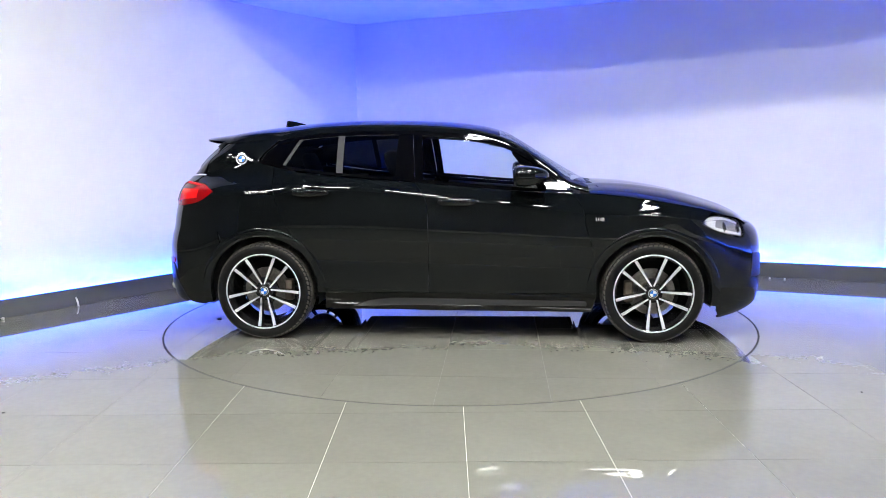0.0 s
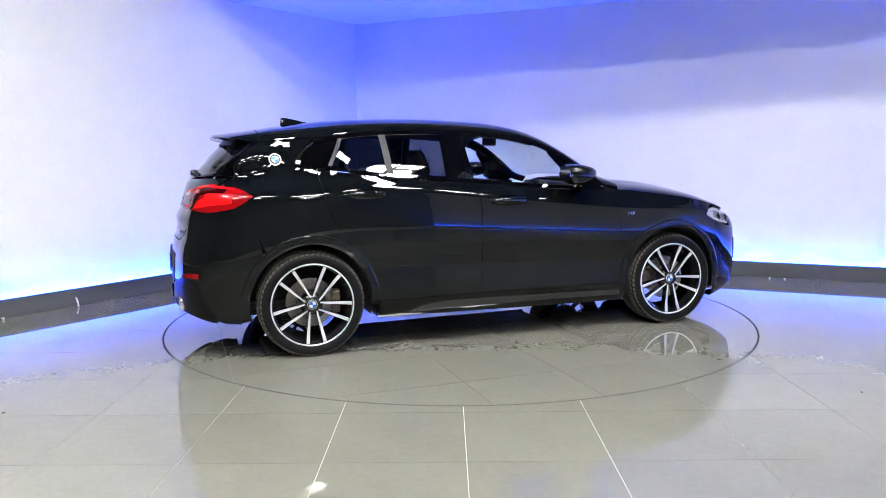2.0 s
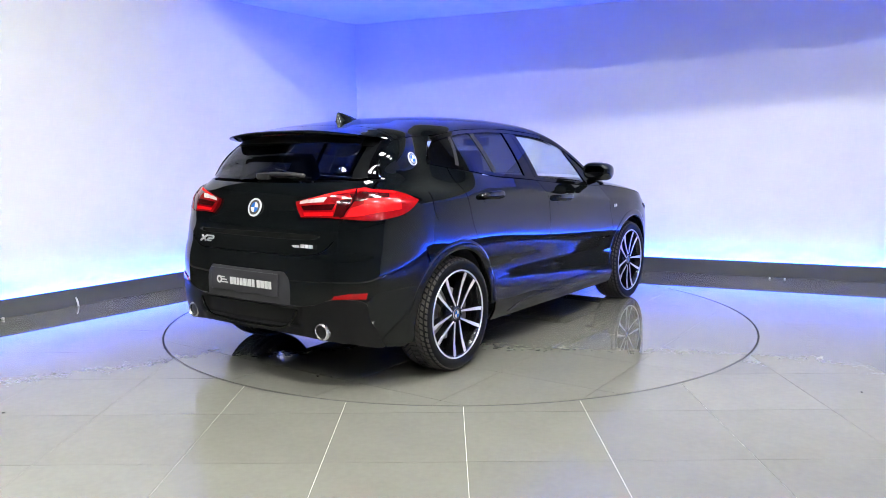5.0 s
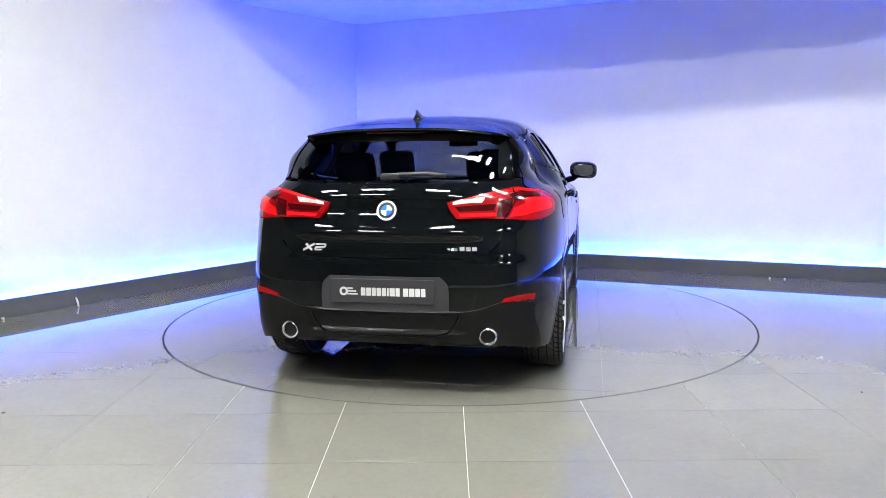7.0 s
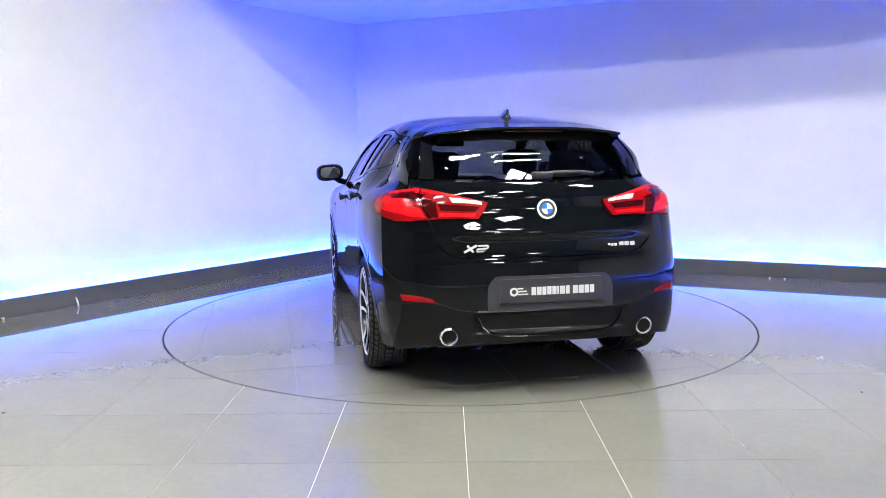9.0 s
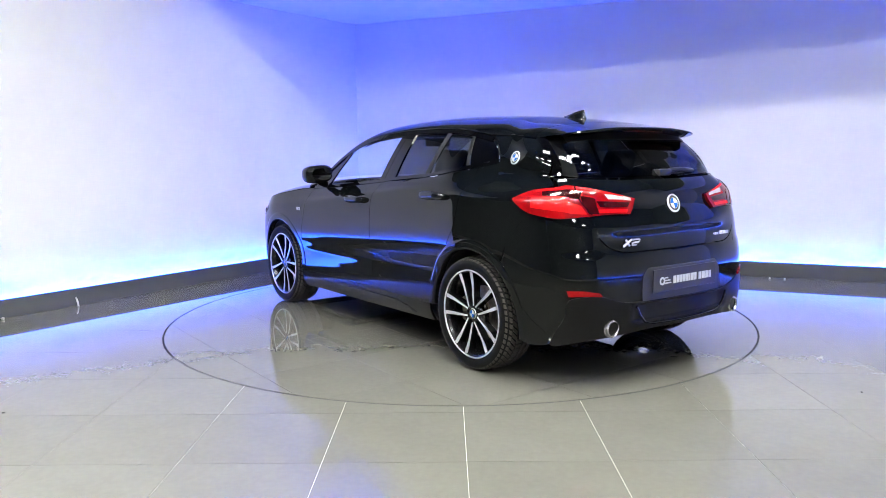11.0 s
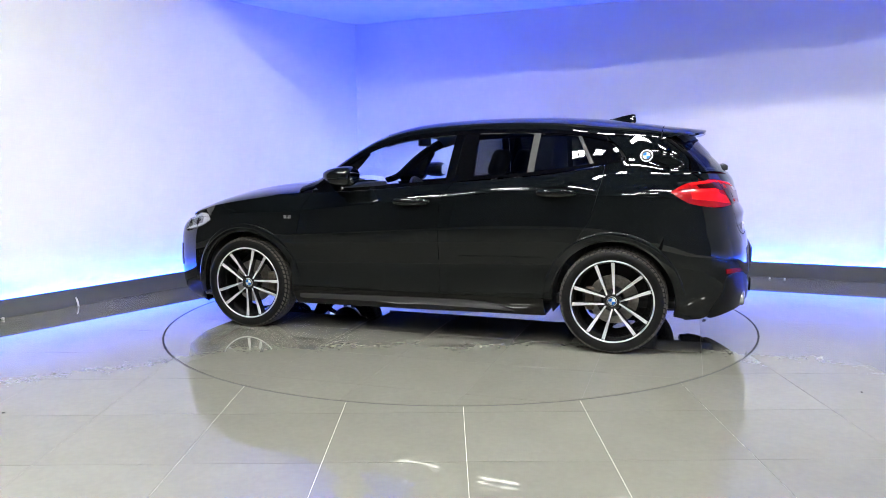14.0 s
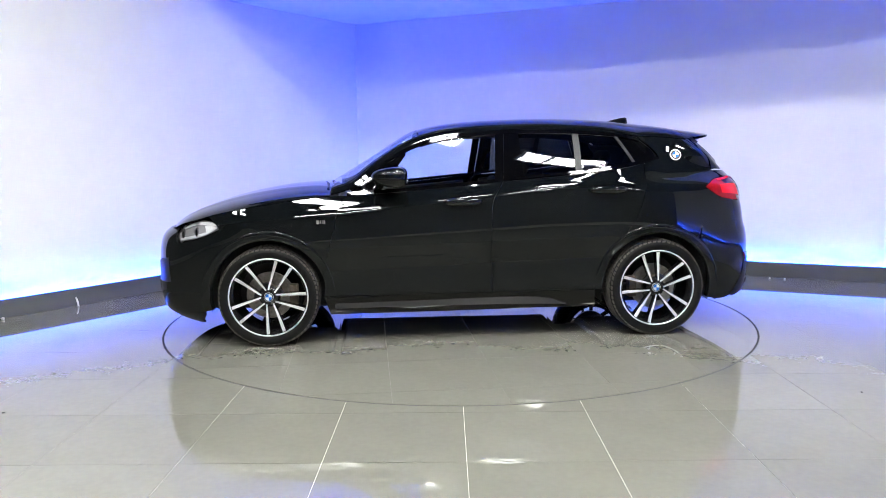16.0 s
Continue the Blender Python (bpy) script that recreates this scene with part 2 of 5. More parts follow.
def floor():
    bed = ring(RADIUS + 0.003, 16.0, -0.05, -0.0018)
    f = part("floor", bed, GROUT)
    tagged(f, "polished grey tiled showroom floor with pale joints", "floor", kind="structure")
    pit = part("turntable_pit", disc(RADIUS + 0.003, -0.2, -0.15), STEEL_EDGE)
    tagged(pit, "dark pit under the turntable", "pit", kind="structure")
    lip = part("pit_rim", ring(RADIUS + 0.0005, RADIUS + 0.003, -0.15, -0.0005), STEEL_EDGE)
    tagged(lip, "dark steel rim round the turntable", "rim", kind="structure")
    mesh_of = {}
    rest = bmesh.new()
    for i, j, sq in tile_squares(-7.2, 8.2, -9.0, 4.2):
        near = -4.8 < sq[0][0] < 4.6 and -4.2 < sq[0][1] < 2.9
        whole = min(Vector(p).length for p in sq) > RADIUS + 0.5
        for poly in ([sq] if whole else clipped(sq, False)):
            if near:
                c = Vector(poly[0])
                bm = prism([(x - c.x, y - c.y) for x, y in poly], -0.008, 0.0)
                ob = part("tile", bm, TILE, f)
                ob.location = (c.x, c.y, 0)
            else:
                a = [rest.verts.new((x, y, 0)) for x, y in poly]
                rest.faces.new(a)
    r = part("tile_field", rest, TILE, f)
    tagged(r, kind="stuff")


def turntable():
    t = new("turntable")
    tagged(t, "round rotating turntable covered with polished grey tiles", "turntable")
    part("bed", disc(RADIUS - 0.0104, -0.12, -0.0016), DARK_GROUT, t)
    part("rim", ring(RADIUS - 0.0102, RADIUS - 0.0025, -0.12, -0.002), STEEL_EDGE, t, "thin dark steel edge")
    for i, j, sq in tile_squares(-2.6, 2.6, -2.6, 2.6):
        for poly in clipped(sq, True):
            c = Vector(poly[0])
            ob = part("tile", prism([(x - c.x, y - c.y) for x, y in poly], -0.008, 0.0), TILE, t)
            ob.location = (c.x, c.y, 0)
    for k, (x, y, s) in enumerate(((-1.87, -0.28, 0.020), (-1.84, -0.36, 0.008), (1.25, -1.35, 0.007))):
        g = crumb("grit", "dark bit of grit lying on the tiles", x, y, (s, s * 0.45, s * 0.3), DEBRIS_DARK, 20 + k)
        g.parent = t
        del g["category"], g["group"]
    return t


def crumb(name, label, x, y, size, mat, seed):
    """A small uneven bit lying on the floor."""
    bm = bmesh.new()
    bmesh.ops.create_icosphere(bm, subdivisions=2, radius=1.0)
    for v in bm.verts:
        k = 1 + 0.35 * noise.noise(v.co * 1.7 + Vector((seed, 0, 0)))
        v.co = Vector((v.co.x * size[0] * k, v.co.y * size[1] * k, max(0.0, (v.co.z * k + 0.7)) * size[2]))
    ob = part(name, bm, mat, smooth=True)
    ob.location = (x, y, 0.0)
    ob.rotation_euler = (0, 0, seed * 1.3)
    tagged(ob, label, "debris", group="debris on the floor")
    return ob


def debris():
    for k, (x, y, s) in enumerate(((-3.625, -0.135, 0.016), (-3.19, 0.715, 0.014), (-3.10, 0.792, 0.009), (-3.02, 0.90, 0.013), (-2.59, 1.625, 0.014), (-2.325, 1.97, 0.010),
                                   (3.11, 1.545, 0.013), (3.24, 1.50, 0.009))):
        crumb("plaster_crumb", "small white plaster crumb beside the skirting board", x, y, (s, s * 0.7, s * 0.8), DEBRIS_WHITE, k)
    crumb("dirt_crumb", "small dark crumb of dirt on the tiles", 2.143, -2.041, (0.007, 0.006, 0.004), DEBRIS_DARK, 11)
    crumb("dirt_crumb", "small dark crumb of dirt on the tiles", -2.31, -2.32, (0.009, 0.005, 0.004), DEBRIS_DARK, 12)
    bm = bmesh.new()
    path = [Vector((0, 0, 0)), Vector((-0.006, 0.003, 0.03)), Vector((-0.018, 0.01, 0.062)), Vector((-0.034, 0.02, 0.078))]
    n = 8
    loops = [[bm.verts.new(p + Vector((0.008 * math.cos(2 * math.pi * k / n), 0.008 * math.sin(2 * math.pi * k / n), 0))) for k in range(n)] for p in path]
    for p, q in zip(loops, loops[1:]):
        for k in range(n):
            bm.faces.new((p[k], p[(k + 1) % n], q[(k + 1) % n], q[k]))
    bm.faces.new(list(reversed(loops[0])))
    bm.faces.new(loops[-1])
    ob = part("cable_end", bm, DEBRIS_WHITE, smooth=True)
    ob.location = (-3.285, 0.40, 0.0)
    tagged(ob, "short white cable end at the skirting board", "cable")


room()
debris()
ceiling_lights()
floor()
TABLE = turntable()

# ---------------------------------------------------------------- car materials
PAINT = material("black_car_paint", (0.0028, 0.0036, 0.0040), 0.3, spec=0.0, coat=1.0)
GLOSS_BLACK = material("gloss_black_trim", (0.001, 0.001, 0.001), 0.3, spec=0.0, coat=1.0)
for lacquer in (PAINT, GLOSS_BLACK):
    lacquer.node_tree.nodes["Principled BSDF"].inputs["Coat Roughness"].default_value = 0.014
    lacquer.node_tree.nodes["Principled BSDF"].inputs["Coat IOR"].default_value = 1.5
SATIN_BLACK = material("satin_black_plastic", (0.018, 0.018, 0.019), 0.38, grain=0.1, scale=40, bump=0.06, bump_scale=500)
DIFFUSER_GREY = material("dark_grey_bumper_insert", (0.006, 0.006, 0.0065), 0.30, spec=0.2, grain=0.06, scale=30)
SILL_GREY = material("metallic_grey_sill_insert", (0.06, 0.06, 0.063), 0.22, metal=0.6)
DIVIDER_GREY = material("grey_window_divider", (0.022, 0.022, 0.024), 0.5, spec=0.3)
PANEL_GREY = material("satin_grey_plate_panel", (0.030, 0.030, 0.034), 0.38, grain=0.05, scale=40)
UNDER = material("underbody_black", (0.012, 0.012, 0.012), 0.7, grain=0.3, scale=15)
TYRE = material("tyre_rubber", (0.005, 0.005, 0.005), 0.6, spec=0.15, grain=0.15, scale=25, bump=0.1, bump_scale=300)
TREAD = material("tyre_tread_rubber", (0.050, 0.045, 0.038), 0.8, grain=0.25, scale=60, bump=0.2, bump_scale=300)
ALLOY = material("diamond_cut_alloy", (0.66, 0.66, 0.68), 0.32, metal=0.4, bump=0.03, bump_scale=400)
ALLOY_DARK = material("black_painted_alloy", (0.008, 0.008, 0.009), 0.22, metal=0.2, coat=0.4)
BRAKE = material("brake_disc_steel", (0.30, 0.28, 0.26), 0.35, metal=1.0, grain=0.2, scale=60)
CALIPER = material("brake_caliper", (0.16, 0.13, 0.10), 0.5, metal=0.5, grain=0.2, scale=30)
CHROME = material("chrome", (0.82, 0.82, 0.84), 0.08, metal=1.0)
POLISHED = material("polished_steel", (0.66, 0.66, 0.67), 0.2, metal=0.75)
SATIN_CHROME = material("satin_aluminium", (0.34, 0.34, 0.35), 0.3, metal=1.0)
LAMP_RED = material("red_lamp_lens", (0.22, 0.002, 0.004), 0.16, spec=0.2, coat=0.5, grain=0.12, scale=14)
LAMP_RED_DEEP = material("deep_red_lamp_band", (0.035, 0.001, 0.0015), 0.14, spec=0.2, coat=0.5)
LAMP_RED_LIT = material("bright_red_lamp_guide", (0.62, 0.006, 0.008), 0.2, spec=0.2, coat=0.4)
LAMP_CLEAR = material("clear_lamp_lens", (0.68, 0.66, 0.66), 0.12, metal=0.3, coat=1.0, grain=0.2, scale=60)
HEAD_DARK = material("headlamp_housing", (0.28, 0.28, 0.30), 0.25, metal=0.4)
HEAD_CHROME = material("headlamp_reflector", (0.72, 0.73, 0.76), 0.2, metal=0.35)
GLASS = glass("clear_car_glass", (0.86, 0.92, 0.92))
PRIVACY = glass("privacy_tinted_glass", (0.11, 0.118, 0.12))
LENS = glass("lamp_cover_glass", (0.95, 0.95, 0.95))
MIRROR = material("mirror_glass", (0.8, 0.82, 0.84), 0.02, metal=1.0)
INTERIOR = material("black_interior_plastic", (0.02, 0.02, 0.021), 0.6, grain=0.1, scale=40, bump=0.1, bump_scale=400)
SEAT_CLOTH = material("anthracite_seat_cloth", (0.025, 0.025, 0.027), 0.85, grain=0.2, scale=80, bump=0.3, bump_scale=600)
HEADLINER = material("black_headliner", (0.03, 0.03, 0.032), 0.9, grain=0.1, scale=60)
BADGE_BLUE = material("badge_blue", (0.02, 0.14, 0.5), 0.2, coat=1.0)
BADGE_WHITE = material("badge_white", (0.62, 0.63, 0.65), 0.2, coat=1.0)
PLATE = material("dark_grey_plate", (0.032, 0.031, 0.036), 0.35, grain=0.05, scale=60)
LETTER = material("white_lettering", (0.6, 0.6, 0.6), 0.4)


# ---------------------------------------------------------------- car surface
def spline(table):
    """A smooth curve through (t, value) points: piecewise cubic with limited slopes."""
    t = np.array([p[0] for p in table], float)
    v = np.array([p[1] for p in table], float)
    h = np.diff(t)
    dlt = np.diff(v) / h
    m = np.zeros(len(t))
    m[0], m[-1] = dlt[0], dlt[-1]
    for i in range(1, len(t) - 1):
        if dlt[i - 1] * dlt[i] > 0:
            w1, w2 = 2 * h[i] + h[i - 1], h[i] + 2 * h[i - 1]
            m[i] = (w1 + w2) / (w1 / dlt[i - 1] + w2 / dlt[i])

    def at(x):
        i = int(np.clip(np.searchsorted(t, x) - 1, 0, len(h) - 1))
        x = min(max(x, t[0]), t[-1])
        u = (x - t[i]) / h[i]
        return float(v[i] * (1 + 2 * u) * (1 - u) ** 2 + m[i] * h[i] * u * (1 - u) ** 2 + v[i + 1] * u * u * (3 - 2 * u) + m[i + 1] * h[i] * u * u * (u - 1))
    return at


# plan outline of one side, from the middle of the tail to the middle of the nose
PLAN = [(-2.175, 0.0), (-2.168, 0.25), (-2.145, 0.45), (-2.10, 0.637), (-2.00, 0.785), (-1.83, 0.866), (-1.56, 0.902), (-1.3, 0.910),
        (-0.9, 0.899), (-0.4, 0.894), (0.2, 0.893), (0.8, 0.898), (1.3, 0.910), (1.58, 0.896), (1.85, 0.832), (2.035, 0.715), (2.13, 0.52), (2.165, 0.25), (2.17, 0.0)]


def smooth_line(points, closed=False, n=400):
    """Points of a centripetal Catmull-Rom curve, evenly spaced along it."""
    P = [np.array(p, float) for p in points]
    P = [2 * P[0] - P[1]] + P + [2 * P[-1] - P[-2]]
    out = []
    for i in range(1, len(P) - 2):
        a, b, c, d = P[i - 1:i + 3]
        ta = np.linalg.norm(b - a) ** 0.5
        tb = ta + np.linalg.norm(c - b) ** 0.5
        tc = tb + np.linalg.norm(d - c) ** 0.5
        for k in range(24):
            t = ta + (tb - ta) * k / 24
            A1, A2, A3 = a + (b - a) * t / ta, b + (c - b) * (t - ta) / (tb - ta), c + (d - c) * (t - tb) / (tc - tb)
            B1, B2 = A1 + (A2 - A1) * t / tb, A2 + (A3 - A2) * (t - ta) / (tc - ta)
            out.append(B1 + (B2 - B1) * (t - ta) / (tb - ta))
    out.append(P[-2])
    out = np.array(out)
    s = np.concatenate([[0], np.cumsum(np.linalg.norm(np.diff(out, axis=0), axis=1))])
    q = np.linspace(0, s[-1], n)
    return np.stack([np.interp(q, s, out[:, k]) for k in range(out.shape[1])], 1), s[-1]


# the tail's plan starts at right angles to the middle line
_plan, PLAN_LEN = smooth_line([(-2.168, -0.25)] + PLAN + [(2.16, -0.25)], n=2400)
_first = int(np.argmax(_plan[:, 1] >= 0))
_last = len(_plan) - 1 - int(np.argmax(_plan[::-1, 1] >= 0))
_plan = _plan[_first:_last + 1]
_plan[0, 1] = _plan[-1, 1] = 0.0
_s = np.concatenate([[0], np.cumsum(np.linalg.norm(np.diff(_plan, axis=0), axis=1))])
S_MAX = float(_s[-1])

CREASE = spline([(-2.2, 1.03), (-1.6, 1.05), (-1.1, 1.06), (-0.66, 1.053), (-0.2, 1.007), (0.37, 0.95), (0.87, 0.898), (1.3, 0.872), (1.6, 0.85), (2.2, 0.80)])
SECTION = spline([(0.08, 0.86), (0.15, 0.90), (0.21, 0.945), (0.27, 0.973), (0.33, 0.980), (0.40, 0.9815), (0.46, 0.9795), (0.52, 0.9785), (0.57, 0.983), (0.63, 0.9915), (0.70, 0.9985), (0.75, 0.9995), (0.84, 0.9965),
                  (0.93, 0.991), (0.985, 0.986), (1.005, 0.978), (1.03, 0.962), (1.06, 0.944), (1.10, 0.918), (1.2, 0.857), (1.3, 0.788), (1.4, 0.711), (1.45, 0.668), (1.52, 0.60)])
# the same towards the nose, without the sill's hollow
SECTION_NOSE = spline([(0.08, 0.90), (0.2, 0.955), (0.3, 0.985), (0.45, 0.995), (0.6, 1.0), (0.93, 0.999), (0.985, 0.996), (1.005, 0.99), (1.05, 0.965), (1.11, 0.93), (1.2, 0.868), (1.52, 0.60)])
# and towards the tail, with its broad shoulder under the pillar
SECTION_TAIL = spline([(0.08, 0.86), (0.2, 0.945), (0.3, 0.968), (0.42, 0.984), (0.52, 0.994), (0.62, 1.0), (0.74, 0.9985), (0.86, 0.995), (0.96, 0.990), (1.02, 0.982), (1.045, 0.966), (1.07, 0.935), (1.10, 0.885), (1.14, 0.832), (1.18, 0.805),
                       (1.25, 0.775), (1.32, 0.732), (1.38, 0.682), (1.43, 0.628), (1.52, 0.53)])
BELT = spline([(-1.385, 1.232), (-1.135, 1.184), (-0.813, 1.140), (-0.414, 1.108), (-0.02, 1.072), (0.37, 1.038), (0.80, 1.012), (1.2, 1.0)])
TAIL = spline([(0.10, 0.10), (0.20, 0.05), (0.30, 0.015), (0.42, 0.0), (0.60, 0.004), (0.72, 0.02), (0.76, 0.034), (0.88, 0.055), (0.99, 0.085), (1.06, 0.106), (1.105, 0.130), (1.14, 0.160),
               (1.2, 0.215), (1.27, 0.285), (1.34, 0.355), (1.42, 0.435), (1.52, 0.52)])
NOSE = spline([(0.08, -0.34), (0.13, -0.22), (0.18, -0.10), (0.25, -0.02), (0.40, 0.0), (0.64, -0.012), (0.72, -0.03), (0.77, -0.065), (0.81, -0.12), (0.86, -0.155), (0.95, -0.19), (1.05, -0.22)])


def smoothstep(a, b, x):
    t = min(max((x - a) / (b - a), 0.0), 1.0)
    return t * t * (3 - 2 * t)


def skin(s, z, side=1, off=0.0):
    """The body's outer surface: s metres along the plan from the tail's middle, at height z. side: 1 left, -1 right. off: outwards."""
    px, py = float(np.interp(s, _s, _plan[:, 0])), float(np.interp(s, _s, _plan[:, 1]))
    # the crease and the window line run at fixed levels of the cross-section
    rise = 0.05 * min(max(px, -1.0), 1.0)
    zz = float(np.interp(z, (0.0, 0.43 - rise, 0.6 - 0.4 * rise, CREASE(px), BELT(px), 1.46, 1.7), (0.0, 0.43, 0.6, 1.0, 1.10, 1.46, 1.7)))
    if px < 0:
        e = smoothstep(-1.0, -1.5, px)
        g = SECTION(zz) * (1 - e) + (SECTION_TAIL(z) * e if e else 0.0)
    else:
        e = smoothstep(1.0, 1.5, px)
        g = SECTION(zz) * (1 - e) + (SECTION_NOSE(zz) * e if e else 0.0)
    x = px + smoothstep(-1.05, -2.0, px) * TAIL(z) if px < 0 else px + smoothstep(1.40, 2.05, px) * NOSE(z)
    # the tail's corners are squarer towards the roof
    if px < -1.4:
        py += 0.10 * math.exp(-((px + 2.0) / 0.20) ** 2) * smoothstep(1.10, 1.30, z) * min(1.0, py / 0.3)
    y = py * g
    if off:
        p0 = skin(s, z, 1)
        a = skin(min(s + 0.004, S_MAX), z, 1) - skin(max(s - 0.004, 0), z, 1)
        b = skin(s, z + 0.004, 1) - skin(s, z - 0.004, 1)
        n = a.cross(b)
        n.normalize()
        if n.y < 0 and abs(n.y) > 0.3:
            n = -n
        if p0.x < -1.9 and n.x > 0.3 or p0.x > 1.9 and n.x < -0.3:
            n = -n
        x, y, z = p0.x + n.x * off, p0.y + n.y * off, z + n.z * off
    return Vector((x, y * side, z))


S_MID = float(np.interp(0.0, _plan[:, 0], _s))
S_REAR = float(_s[int(np.argmax(_plan[:, 1] > 0.80))])
S_NOSE = float(_s[len(_plan) - 1 - int(np.argmax(_plan[::-1, 1] > 0.70))])


def s_of_x(x, z):
    lo, hi = 0.1, S_MAX - 0.1
    for _ in range(30):
        mid = (lo + hi) / 2
        if skin(mid, z).x < x:
            lo = mid
        else:
            hi = mid
    return lo


def s_of_y(y, z, rear=True):
    lo, hi = (0.0, 1.1) if rear else (S_MAX, S_MAX - 1.1)
    for _ in range(30):
        mid = (lo + hi) / 2
        if skin(mid, z).y < y:
            lo = mid
        else:
            hi = mid
    return (lo + hi) / 2


def X(x, z):
    return (s_of_x(x, z), z)


def Y(y, z):
    return (math.copysign(s_of_y(abs(y), z), y), z)


def F(y, z):
    return (s_of_y(abs(y), z, False), z)


def resample(points, n, straight=False):
    if straight or len(points) == 2:
        P = np.array(points, float)
        q = np.concatenate([[0], np.cumsum(np.linalg.norm(np.diff(P, axis=0), axis=1))])
        w = np.linspace(0, q[-1], n)
        return np.stack([np.interp(w, q, P[:, k]) for k in range(P.shape[1])], 1)
    return smooth_line(points, n=n)[0]


def coons(bottom, top, left, right, nu, nv):
    """A grid of points between four boundary lines: bottom and top run left to right, left and right run upwards."""
    b, t = resample(bottom, nu + 1), resample(top, nu + 1)
    l, r = resample(left, nv + 1), resample(right, nv + 1)
    g = np.zeros((nu + 1, nv + 1, b.shape[1]))
    for i in range(nu + 1):
        u = i / nu
        for j in range(nv + 1):
            v = j / nv
            g[i, j] = ((1 - v) * b[i] + v * t[i] + (1 - u) * l[j] + u * r[j]
                       - ((1 - u) * (1 - v) * b[0] + u * (1 - v) * b[-1] + (1 - u) * v * t[0] + u * v * t[-1]))
    return g


def place(p, side, off=0.0):
    s, z = float(p[0]), float(p[1])
    if s < 0:
        return skin(-s, z, -side, off)
    return skin(s, z, side, off)


def grid_into(bm, pts):
    """Quads over a grid of 3D points; returns the rim's vertices in order."""
    nu, nv = len(pts) - 1, len(pts[0]) - 1
    vs = [[bm.verts.new(p) for p in row] for row in pts]
    for i in range(nu):
        for j in range(nv):
            bm.faces.new((vs[i][j], vs[i + 1][j], vs[i + 1][j + 1], vs[i][j + 1]))
    rim = [vs[i][0] for i in range(nu + 1)] + [vs[nu][j] for j in range(1, nv + 1)] + [vs[i][nv] for i in range(nu - 1, -1, -1)] + [vs[0][j] for j in range(nv - 1, 0, -1)]
    return rim


def flange(bm, depth=0.014, centre=None):
    """Turns the sheet's open edges inwards, so that gaps and rims have depth."""
    bm.normal_update()
    edges = [e for e in bm.edges if e.is_boundary]
    vn = {v: v.normal.copy() for e in edges for v in e.verts}
    r = bmesh.ops.extrude_edge_only(bm, edges=edges)
    fresh = [g for g in r["geom"] if isinstance(g, bmesh.types.BMVert)]
    c = centre or Vector((0, 0, 0.75))
    for v in fresh:
        old = next(e.other_vert(v) for e in v.link_edges if e.other_vert(v) in vn)
        n = vn[old]
        if n.dot(old.co - Vector((old.co.x * 0.75, 0, 0.6))) < 0:
            n = -n
        v.co = old.co - n * depth


def sheet(name, patches, mat, parent, side=1, off=0.0, label="", depth=0.014, thin=False):
    """A panel of the body from (bottom, top, left, right, nu, nv) patches on the skin."""
    bm = bmesh.new()
    for bottom, top, left, right, nu, nv in patches:
        g = coons(bottom, top, left, right, nu, nv)
        grid_into(bm, [[place(g[i, j], side, off) for j in range(nv + 1)] for i in range(nu + 1)])
    bmesh.ops.remove_doubles(bm, verts=bm.verts, dist=0.0008)
    bmesh.ops.recalc_face_normals(bm, faces=bm.faces)
    if depth:
        flange(bm, depth)
    ob = part(name, bm, mat, parent, label, smooth=True)
    ob.data.set_sharp_from_angle(angle=radians(38))
    return ob


def loft_sheet(name, pts, mat, parent, label="", depth=0.014):
    bm = bmesh.new()
    grid_into(bm, pts)
    bmesh.ops.remove_doubles(bm, verts=bm.verts, dist=0.0005)
    bmesh.ops.recalc_face_normals(bm, faces=bm.faces)
    if depth:
        flange(bm, depth)
    ob = part(name, bm, mat, parent, label, smooth=True)
    ob.data.set_sharp_from_angle(angle=radians(40))
    return ob


def tube(bm, path, r, n=8, closed=False):
    """A round bar along a path of points."""
    P = [Vector(p) for p in path]
    loops = []
    for i, p in enumerate(P):
        if closed:
            d = P[(i + 1) % len(P)] - P[i - 1]
        else:
            d = P[min(i + 1, len(P) - 1)] - P[max(i - 1, 0)]
        q = d.to_track_quat("Z", "Y").to_matrix()
        loops.append([bm.verts.new(p + q @ Vector((r * math.cos(2 * math.pi * k / n), r * math.sin(2 * math.pi * k / n), 0))) for k in range(n)])
    m = len(P)
    for i in range(m if closed else m - 1):
        a, b = loops[i], loops[(i + 1) % m]
        for k in range(n):
            bm.faces.new((a[k], a[(k + 1) % n], b[(k + 1) % n], b[k]))
    if not closed:
        bm.faces.new(list(reversed(loops[0])))
        bm.faces.new(loops[-1])
    return bm


def ribbon(bm, path, width, thick):
    """A flat bar along a path of (point, normal)."""
    loops = []
    for i, (p, n) in enumerate(path):
        d = (path[min(i + 1, len(path) - 1)][0] - path[max(i - 1, 0)][0]).normalized()
        w = d.cross(n).normalized() * width / 2
        loops.append([bm.verts.new(q) for q in (p - w, p + w, p + w + n * thick, p - w + n * thick)])
    for a, b in zip(loops, loops[1:]):
        for k in range(4):
            bm.faces.new((a[k], a[(k + 1) % 4], b[(k + 1) % 4], b[k]))
    bm.faces.new(loops[0])
    bm.faces.new(list(reversed(loops[-1])))
    return bm


